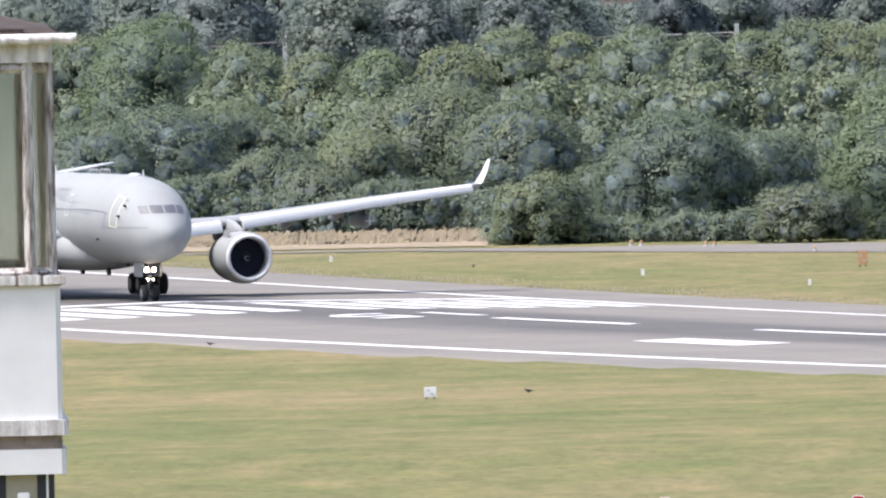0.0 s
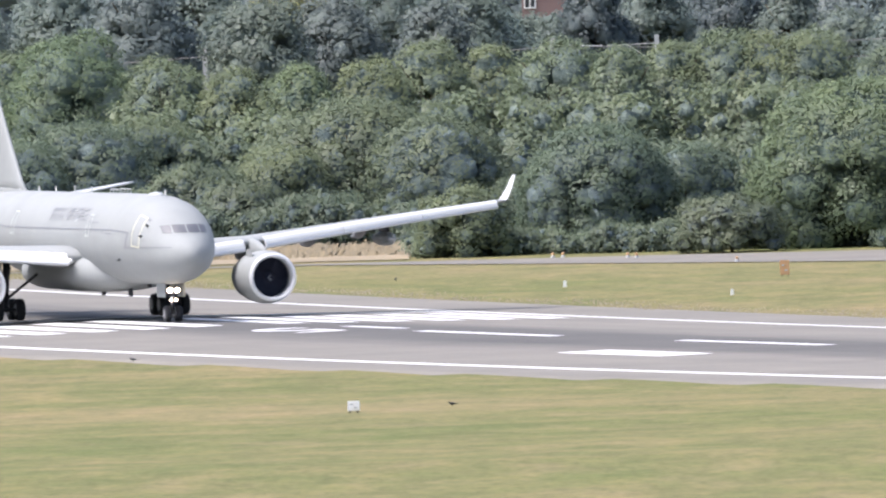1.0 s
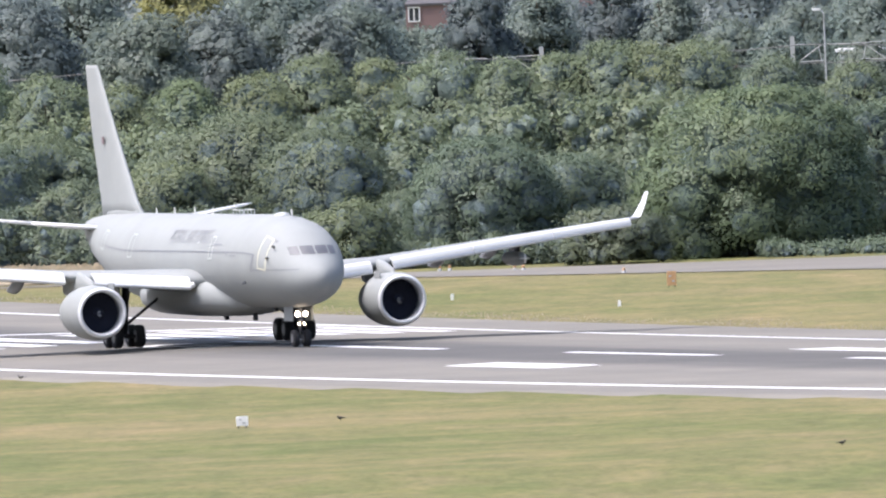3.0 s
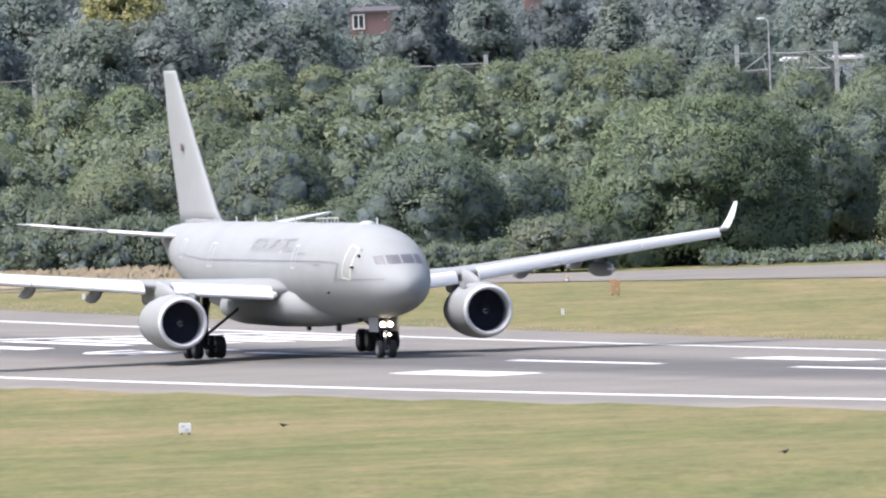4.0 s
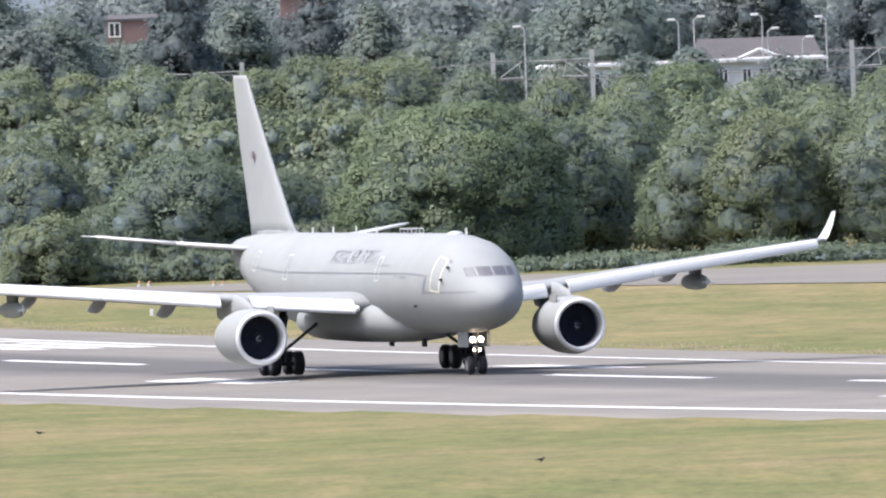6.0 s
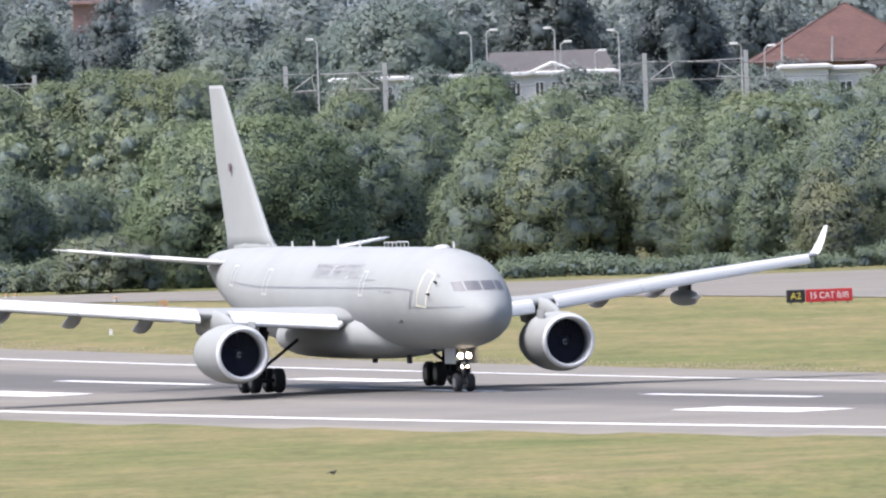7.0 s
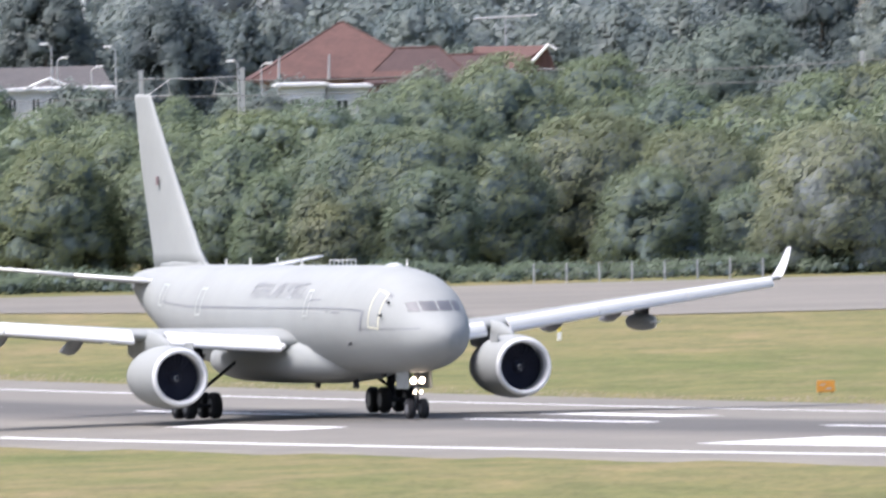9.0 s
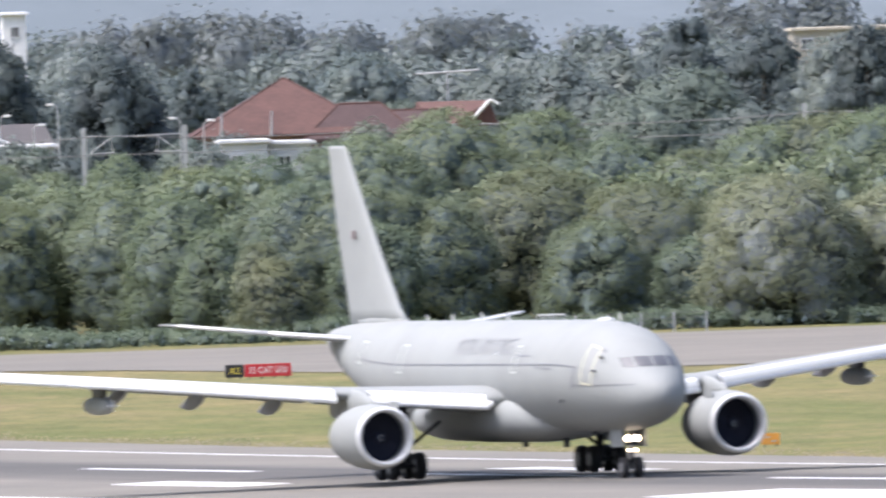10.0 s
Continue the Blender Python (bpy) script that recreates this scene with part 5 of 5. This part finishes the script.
    flat_block("brick_block", "tall red-brick block above the trees", 13.7, 18.0, 2700, 17.1, 5, BRICK, (), fascia=False)
    flat_block("tower_block", "white tower block far behind the trees", 68.4, 70.9, 2950, 21.0, 10, WHITE, ((18.2, 1.3, 1.0, 1.0), (15.0, 1.3, 1.0, 1.0), (11.8, 1.3, 1.0, 1.0)))
    flat_block("apartment_block", "cream apartment block with rows of windows", 154.0, 172.0, 2946, 16.4, 12, CREAMWALL, ((14.0, 1.3, 1.3, 1.1), (11.0, 1.3, 1.3, 1.1)))


build_houses()
for hx, hy, hh, hr, kind in ((1.6, 2660, 9.2, 2.6, 7), (-2.6, 2640, 7.6, 3.0, 1), (15.0, 2660, 11.6, 3.4, 7), (18.4, 2655, 11.2, 3.0, 7), (12.2, 2650, 10.6, 3.0, 0), (75.0, 2520, 7.0, 3.0, 0), (88, 2520, 5.8, 3.2, 1), (94.5, 2500, 6.6, 3.4, 0), (101, 2490, 7.4, 3.6, 4), (82.0, 2430, 3.8, 2.2, 0), (74.5, 2428, 7.2, 2.2, 1), (46, 2425, 4.0, 2.6, 0), (39, 2425, 5.8, 2.6, 1), (61.5, 2428, 6.6, 2.0, 1), (86.4, 2432, 7.2, 2.2, 0), (37.5, 2420, 9.0, 3.0, 0), (44.0, 2422, 8.6, 3.4, 0), (49.0, 2424, 9.2, 2.6, 0), (78.5, 2505, 7.6, 3.2, 1), (91.5, 2505, 8.2, 3.4, 0), (-2.9, 2600, 11.0, 2.7, 0), (0.4, 2590, 11.4, 2.9, 0), (16.0, 2600, 10.5, 3.0, 0), (120.8, 2690, 11.0, 2.6, 0), (150.5, 2800, 14.0, 5.0, 0), (158.5, 2800, 12.6, 5.2, 1)):
    build_tree(hx, hy, hh, hr, kind, 3600, 0.40, "trees beyond the railway")

# ---- small things on the airfield ----
ORANGE = plain("orange_paint", (0.66, 0.3, 0.05), 0.6)
FADED = plain("faded_orange_paint", (0.5, 0.30, 0.15), 0.7)
RED = plain("red_sign_face", (0.50, 0.025, 0.035), 0.5, 0, 0.05)
BLACK = plain("black_feathers", (0.015, 0.015, 0.018), 0.6)
YELLOW = plain("yellow_paint", (0.75, 0.6, 0.08), 0.6)


def build_board(x, y, w, h, mat, label, category, legs=0.12):
    ob = thing("marker_board", label, category, "", (x, y, ground_z(x, y)))
    bm = bmesh.new()
    box(bm, -w / 2, w / 2, -0.08, 0.08, legs, legs + h, 0.02)
    part("board", bm, mat, ob)
    for s in (-1, 1):
        bm = bmesh.new()
        box(bm, s * w * 0.32 - 0.03, s * w * 0.32 + 0.03, -0.03, 0.03, -0.1, legs)
        part("leg", bm, DARKMETAL, ob)
    for x0, x1, z0 in ((-0.3, -0.05, 0.6), (0.02, 0.3, 0.25)):
        bm = bmesh.new()
        box(bm, w * x0, w * x1, -0.1, -0.08, legs + h * z0, legs + h * (z0 + 0.12))
        part("marking_bar", bm, PALE, ob)
    return ob


def build_post(x, y, h, w, tip=None):
    ob = thing("marker_post", "short white marker post on the grass", "marker post", "marker posts by the runway", (x, y, ground_z(x, y)))
    bm = bmesh.new()
    box(bm, -w / 2, w / 2, -w / 2, w / 2, -0.1, h, 0.03)
    part("post", bm, WHITE, ob)
    if tip:
        bm = bmesh.new()
        box(bm, -w * 0.4, w * 0.4, -w * 0.4, w * 0.4, h, h + tip, 0.02)
        part("tip", bm, YELLOW, ob, "yellow tip")


def build_crow(x, y, turn):
    crow = thing("crow", "small black crow standing on the grass", "bird", "crows on the grass", (x, y, ground_z(x, y)), turn)
    crow.scale = (0.75, 0.75, 0.75)
    bm = bmesh.new()
    turned(bm, ((-0.24, 0.02), (-0.14, 0.06), (0.0, 0.09), (0.12, 0.075), (0.18, 0.04)), 12, "x", (0, 0, 0.2), True)
    part("body", bm, BLACK, crow, "", True)
    bm = bmesh.new()
    bmesh.ops.create_uvsphere(bm, u_segments=10, v_segments=8, radius=0.06, matrix=Matrix.Translation((0.2, 0, 0.3)))
    rod(bm, (0.24, 0, 0.3), (0.33, 0, 0.28), 0.022, 0.005, 6)
    part("head", bm, BLACK, crow)
    bm = bmesh.new()
    box(bm, -0.42, -0.18, -0.05, 0.05, 0.16, 0.19)
    part("tail", bm, BLACK, crow)
    for s in (-1, 1):
        bm = bmesh.new()
        rod(bm, (0, s * 0.04, 0), (0.01, s * 0.04, 0.14), 0.012, 0.014, 5)
        part("leg", bm, BLACK, crow)


def build_airfield():
    build_board(-11.16, 1401.1, 0.62, 0.5, WHITE, "small white marker board with faint marks on the grass", "marker board")
    build_board(14.52, 1808.8, 0.62, 0.95, FADED, "small faded orange marker board on the grass", "marker board")
    build_board(75.57, 1484.0, 0.98, 0.62, ORANGE, "low orange marker board beside the runway", "marker board")
    for x, y, h, w, tip in ((-21.44, 1862.7, 0.36, 0.2, 0), (-0.11, 1795.2, 0.42, 0.22, 0), (10.64, 1752.4, 0.38, 0.2, 0), (69.66, 1692.6, 0.5, 0.24, 0.45)):
        build_post(x, y, h, w, tip)
    for x, y, turn in ((-6.14, 1412.8, 200), (17.68, 1259.9, 20), (-25.46, 1589.2, 160), (-11.5, 1830, 80)):
        build_crow(x, y, turn)
    for x, y in ((4.3, 1888.0), (4.9, 1887.0), (11.7, 1862.0), (-0.2, 1897.0), (-0.9, 1897.0)):
        light = thing("taxiway_light", "low faded orange taxiway light on a grey base", "taxiway light", "lights along the taxiway", (x, y, ground_z(x, y)))
        bm = bmesh.new()
        turned(bm, ((0.0, 0.16), (0.15, 0.14), (0.2, 0.06)), 12, "z", (0, 0, 0), True)
        part("base", bm, STEEL, light)
        bm = bmesh.new()
        turned(bm, ((0.2, 0.1), (0.34, 0.11), (0.4, 0.04)), 12, "z", (0, 0, 0), True)
        part("lens", bm, FADED, light, "faded orange lens")
    # the holding sign
    x, y = 57.7, 1775.3
    sign = thing("runway_sign", "long red and black runway holding sign with letters", "sign", "", (x, y, ground_z(x, y)))
    bm = bmesh.new()
    box(bm, -1.53, 1.53, -0.1, 0.1, 0.12, 0.95, 0.03)
    part("panel", bm, RED, sign)
    for s in (-1.2, -0.4, 0.4, 1.2):
        bm = bmesh.new()
        box(bm, s - 0.04, s + 0.04, -0.04, 0.04, -0.1, 0.12)
        part("leg", bm, DARKMETAL, sign)
    bm = letters("15 CAT II/III", 0.62)
    bmesh.ops.transform(bm, matrix=Matrix.Translation((0, -0.108, 0.53)) @ Matrix.Rotation(math.pi / 2, 4, "X") @ Matrix.Diagonal((0.82, 1, 1, 1)), verts=bm.verts)
    part("lettering", bm, WHITE, sign, "white letters")
    bm = bmesh.new()
    box(bm, -2.78, -1.57, -0.1, 0.1, 0.12, 0.95, 0.03)
    part("location_panel", bm, BLACK, sign, "black panel with yellow letters")
    bm = letters("A2", 0.62)
    bmesh.ops.transform(bm, matrix=Matrix.Translation((-2.17, -0.108, 0.53)) @ Matrix.Rotation(math.pi / 2, 4, "X"), verts=bm.verts)
    part("lettering", bm, YELLOW, sign, "yellow letters")
    for s in (-2.5, -1.8):
        bm = bmesh.new()
        box(bm, s - 0.04, s + 0.04, -0.04, 0.04, -0.1, 0.12)
        part("leg", bm, DARKMETAL, sign)
    # stop signs at the perimeter road
    for x, y, z in ((0.63, 1085.0, 2.06), (8.32, 1085.0, 1.97)):
        g = ground_z(x, y)
        stop = thing("stop_sign", "red octagonal stop sign with a white border", "stop sign", "stop signs at the perimeter road", (x, y, g))
        bm = bmesh.new()
        rod(bm, (0, 0.03, -0.1), (0, 0.03, z - g + 0.3), 0.035)
        part("post", bm, STEEL, stop)
        for name, r, d, mat in (("border", 0.405, 0.0, WHITE), ("face", 0.37, -0.012, RED)):
            bm = bmesh.new()
            bmesh.ops.create_cone(bm, cap_ends=True, segments=8, radius1=r, radius2=r, depth=0.02, matrix=Matrix.Translation((0, d - 0.02, z - g)) @ Matrix.Rotation(math.pi / 2, 4, "X") @ Matrix.Rotation(math.pi / 8, 4, "Z"))
            part(name, bm, mat, stop)
        bm = letters("STOP", 0.3)
        bmesh.ops.transform(bm, matrix=Matrix.Translation((0, -0.05, z - g)) @ Matrix.Rotation(math.pi / 2, 4, "X"), verts=bm.verts)
        part("lettering", bm, WHITE, stop, "white letters")
    post = thing("verge_post", "thin white post beside the perimeter road", "marker post", "", (-1.6, 1085, ground_z(-1.6, 1085)))
    bm = bmesh.new()
    rod(bm, (0, 0, -0.1), (0, 0, 1.9), 0.04)
    part("post", bm, WHITE, post)
    # wire fence before the trees
    fence = thing("fence", "wire fence on thin concrete posts before the trees", "fence", "", (0, 1884, 0))
    for k in range(-3, 5):
        x = 82.7 + 2.27 * k
        g = ground_z(x, 1884)
        bm = bmesh.new()
        box(bm, x - 0.06, x + 0.06, -0.06, 0.06, g - 0.1, g + 1.45, 0.01)
        part("post", bm, STEEL, fence)
    for j in range(4):
        bm = bmesh.new()
        rod(bm, (82.7 - 6.8, 0, ground_z(75, 1884) + 0.35 * (j + 1)), (82.7 + 9.1, 0, ground_z(92, 1884) + 0.35 * (j + 1)), 0.012, 0.012, 4)
        part("wire", bm, WIRE, fence)


build_airfield()


# ---- the old control tower near the camera ----
def stained_white():
    m, nt, b = shader("weathered_white_paint", 0.7)
    v = coords(nt)
    drip = fbm(nt, coords(nt, (9, 9, 0.9)), 1.0, 6, 0.65)
    c = ramp(nt, drip, ((0.3, (0.30, 0.25, 0.20)), (0.45, (0.50, 0.46, 0.41)), (0.58, (0.80, 0.77, 0.73))))
    c = mixc(nt, 0.3, c, ramp(nt, fbm(nt, v, 14, 5, 0.7), ((0.35, (0.5, 0.46, 0.4)), (0.5, (0.8, 0.8, 0.79)))))
    nt.links.new(c, b.inputs["Base Color"])
    bump(nt, b, fbm(nt, v, 25, 4), 0.3, 0.01)
    return m


def peeling_wood():
    m, nt, b = shader("peeling_window_paint", 0.8)
    v = coords(nt, (16, 16, 2.2))
    c = ramp(nt, fbm(nt, v, 1.0, 7, 0.7), ((0.38, (0.15, 0.11, 0.085)), (0.48, (0.42, 0.375, 0.335)), (0.56, (0.68, 0.645, 0.60))))
    nt.links.new(c, b.inputs["Base Color"])
    bump(nt, b, fbm(nt, v, 2.0, 5), 0.6, 0.01)
    return m


def clear_glass():
    m, nt, b = shader("old_window_glass", 0.06)
    b.inputs["Base Color"].default_value = (0.85, 0.88, 0.82, 1)
    b.inputs["Transmission Weight"].default_value = 1.0
    b.inputs["IOR"].default_value = 1.45
    return m


def build_tower():
    TW, PEEL, PANEL = stained_white(), peeling_wood(), plain("white_cladding", (0.84, 0.825, 0.80), 0.55, 0, 0.05, 3.0)
    GLAZE = clear_glass()
    WARM = plain("old_plaster", (0.36, 0.33, 0.24), 0.9, 0, 0.15, 1.0)
    EARTH = plain("old_roofing_felt", (0.05, 0.037, 0.03), 0.95, 0, 0.5, 6.0, 0.5)
    RUST = plain("stained_sill", (0.27, 0.21, 0.17), 0.85, 0, 0.5, 7.0, 0.5)
    cx, cy = -9.12, 282.9
    g = ground_z(cx, cy)
    tower = thing("control_tower", "old white control tower with peeling wooden windows", "tower", "", (cx, cy, 0), 2.0)

    def ring(half, cut, z):
        return [(x, y, z) for x, y in ((half - cut, -half), (half, -half + cut), (half, half - cut), (half - cut, half), (-half + cut, half), (-half, half - cut), (-half, -half + cut), (-half + cut, -half))]

    def band(name, half, z0, z1, mat, label="", cut=0.05, out=0.0):
        bm = bmesh.new()
        part(name, skin(bm, [ring(half, cut, z0), ring(half + out, cut, z1)]), mat, tower, label)

    band("shaft", 2.9, g - 0.3, 22.45, DARKMETAL, "dark glazed shaft")
    band("lower_fascia", 3.03, 22.42, 22.68, PANEL, "white fascia")
    band("recess", 2.99, 22.68, 22.82, RUST, "stained recessed joint")
    band("moulding", 3.06, 22.82, 22.98, TW, "weathered white moulding")
    band("cladding", 3.0, 22.98, 24.36, PANEL, "plain white cladding")
    band("sill", 3.03, 24.36, 24.46, RUST, "rust-stained window sill")
    band("lintel", 2.97, 26.66, 26.86, TW, "weathered white lintel")
    band("soffit", 3.0, 26.86, 26.9, PEEL, "")
    for k in range(29):
        bm = bmesh.new()
        x = -3.40 + 0.228 * k
        ring_at = lambda d, r, dz: [(x + d, -3.11 - r * math.cos(2 * math.pi * j / 12), 26.9 + dz + r * math.sin(2 * math.pi * j / 12)) for j in range(12)]
        skin(bm, [ring_at(0.0, 0.046, 0.008), ring_at(0.09, 0.058, 0.0), ring_at(0.19, 0.060, -0.004), ring_at(0.236, 0.044, 0.012)])
        part("gutter_length", bm, TW, tower, "short weathered white gutter length")
    rng = random.Random(8)
    for row in range(4):
        for k in range(15):
            if 0.42 * k + 0.2 * (row % 2) > 5.62 - 0.3 * row:
                continue
            bm = bmesh.new()
            x, y0, z0 = -3.2 + 0.42 * k + 0.2 * (row % 2), -3.02 + 0.2 * row, 26.965 + 0.045 * row
            box(bm, x, x + 0.41, y0, y0 + 0.34, z0 + rng.uniform(-0.008, 0.012), z0 + rng.uniform(0.03, 0.05))
            part("roof_slate", bm, EARTH, tower)
    for k in range(24):
        bm = bmesh.new()
        x = -3.06 + 0.256 * k
        box(bm, x, x + 0.228, -3.075, -2.9, 24.365 + rng.uniform(-0.006, 0.006), 24.468 + rng.uniform(-0.006, 0.008), 0.012)
        part("sill_brick", bm, TW, tower, "rust-stained pale sill brick")
    bm = bmesh.new()
    skin(bm, [ring(3.1, 0.4, 26.92), ring(2.95, 0.4, 27.02), ring(2.6, 0.4, 27.1), ring(1.4, 0.2, 27.4)])
    part("roof", bm, EARTH, tower, "dark mossy low-pitched roof")
    # windows: mullions, rails and panes on the faces seen and the ones behind
    faces = (((-2.7, -2.92), (2.7, -2.92), 6), ((2.7, -2.92), (2.92, -2.7), 1), ((2.92, -2.7), (2.92, 2.7), 6), ((-2.92, -2.7), (-2.7, -2.92), 1), ((2.7, 2.92), (-2.7, 2.92), 6), ((-2.92, 2.7), (-2.92, -2.7), 6))
    for a, b, n in faces:
        a, b = Vector((*a, 0)), Vector((*b, 0))
        w = (b - a).normalized()
        o = Vector((w.y, -w.x, 0))
        for k in range(n + 1):
            p = a + (b - a) * k / n
            bm = bmesh.new()
            rod(bm, p + Vector((0, 0, 24.47)), p + Vector((0, 0, 26.66)), 0.058 if n > 1 else 0.045, 0.058 if n > 1 else 0.045, 4)
            part("mullion", bm, PEEL, tower, "peeling white wooden mullion")
        for k in range(n):
            p, q = a + (b - a) * k / n, a + (b - a) * (k + 1) / n
            for z in (24.5, 26.6):
                bm = bmesh.new()
                rod(bm, p + Vector((0, 0, z)), q + Vector((0, 0, z)), 0.05, 0.05, 4)
                part("window_rail", bm, PEEL, tower)
            bm = bmesh.new()
            t = o * 0.006
            vs = [bm.verts.new(r) for r in (p + Vector((0, 0, 24.5)) - t, q + Vector((0, 0, 24.5)) - t, q + Vector((0, 0, 26.6)) - t, p + Vector((0, 0, 26.6)) - t, p + Vector((0, 0, 24.5)) + t, q + Vector((0, 0, 24.5)) + t, q + Vector((0, 0, 26.6)) + t, p + Vector((0, 0, 26.6)) + t)]
            for f in ((0, 1, 2, 3), (4, 5, 6, 7), (0, 1, 5, 4), (2, 3, 7, 6), (0, 3, 7, 4), (1, 2, 6, 5)):
                bm.faces.new([vs[i] for i in f])
            pane = part("pane", bm, GLAZE, tower, "old clear window pane")
            pane.visible_shadow = False
    bm = bmesh.new()
    box(bm, -2.2, 2.35, -1.6, -1.5, 24.4, 26.7)
    part("inner_wall", bm, WARM, tower, "dull olive plaster wall inside")
    bm = bmesh.new()
    box(bm, 2.40, 2.72, -2.925, -2.9, 20.0, 22.42, 0.008)
    part("shaft_panel", bm, WARM, tower, "dull plaster panel on the shaft")
    bm = bmesh.new()
    box(bm, 2.815, 2.837, -2.93, -2.9, 20.0, 22.42)
    part("corner_trim", bm, WHITE, tower, "thin white trim")
    bm = bmesh.new()
    box(bm, 2.515, 2.64, -2.99, -2.925, 21.9, 22.235, 0.01)
    keypad = part("panel_box", bm, PANEL, tower, "small pale box on the shaft")
    bm = bmesh.new()
    box(bm, 2.54, 2.615, -2.996, -2.99, 22.08, 22.12)
    part("marking_bar", bm, DARKMETAL, keypad)


build_tower()


# ---- what moves ----
def motions():
    rows = []
    for k in range(21):
        t = k * 0.5
        s = -136.96 + 25.073 * t + 1.2073 * t * t - 0.00535 * t ** 3
        p = ORIGIN + FORE * s
        rise = math.degrees(math.atan2(profile(s - 6.67) - profile(s - 28.9), 22.23))
        nose = profile(s - 6.67) + math.tan(radians(rise)) * 6.67
        rows.append((t, Matrix.Translation((p.x, p.y, nose + 0.02)) @ pose(0, 0, 0, 0, 0, -75.18) @ pose(0, 0, 0, 0, -rise, 0)))
    walk(AIRCRAFT, rows)


motions()
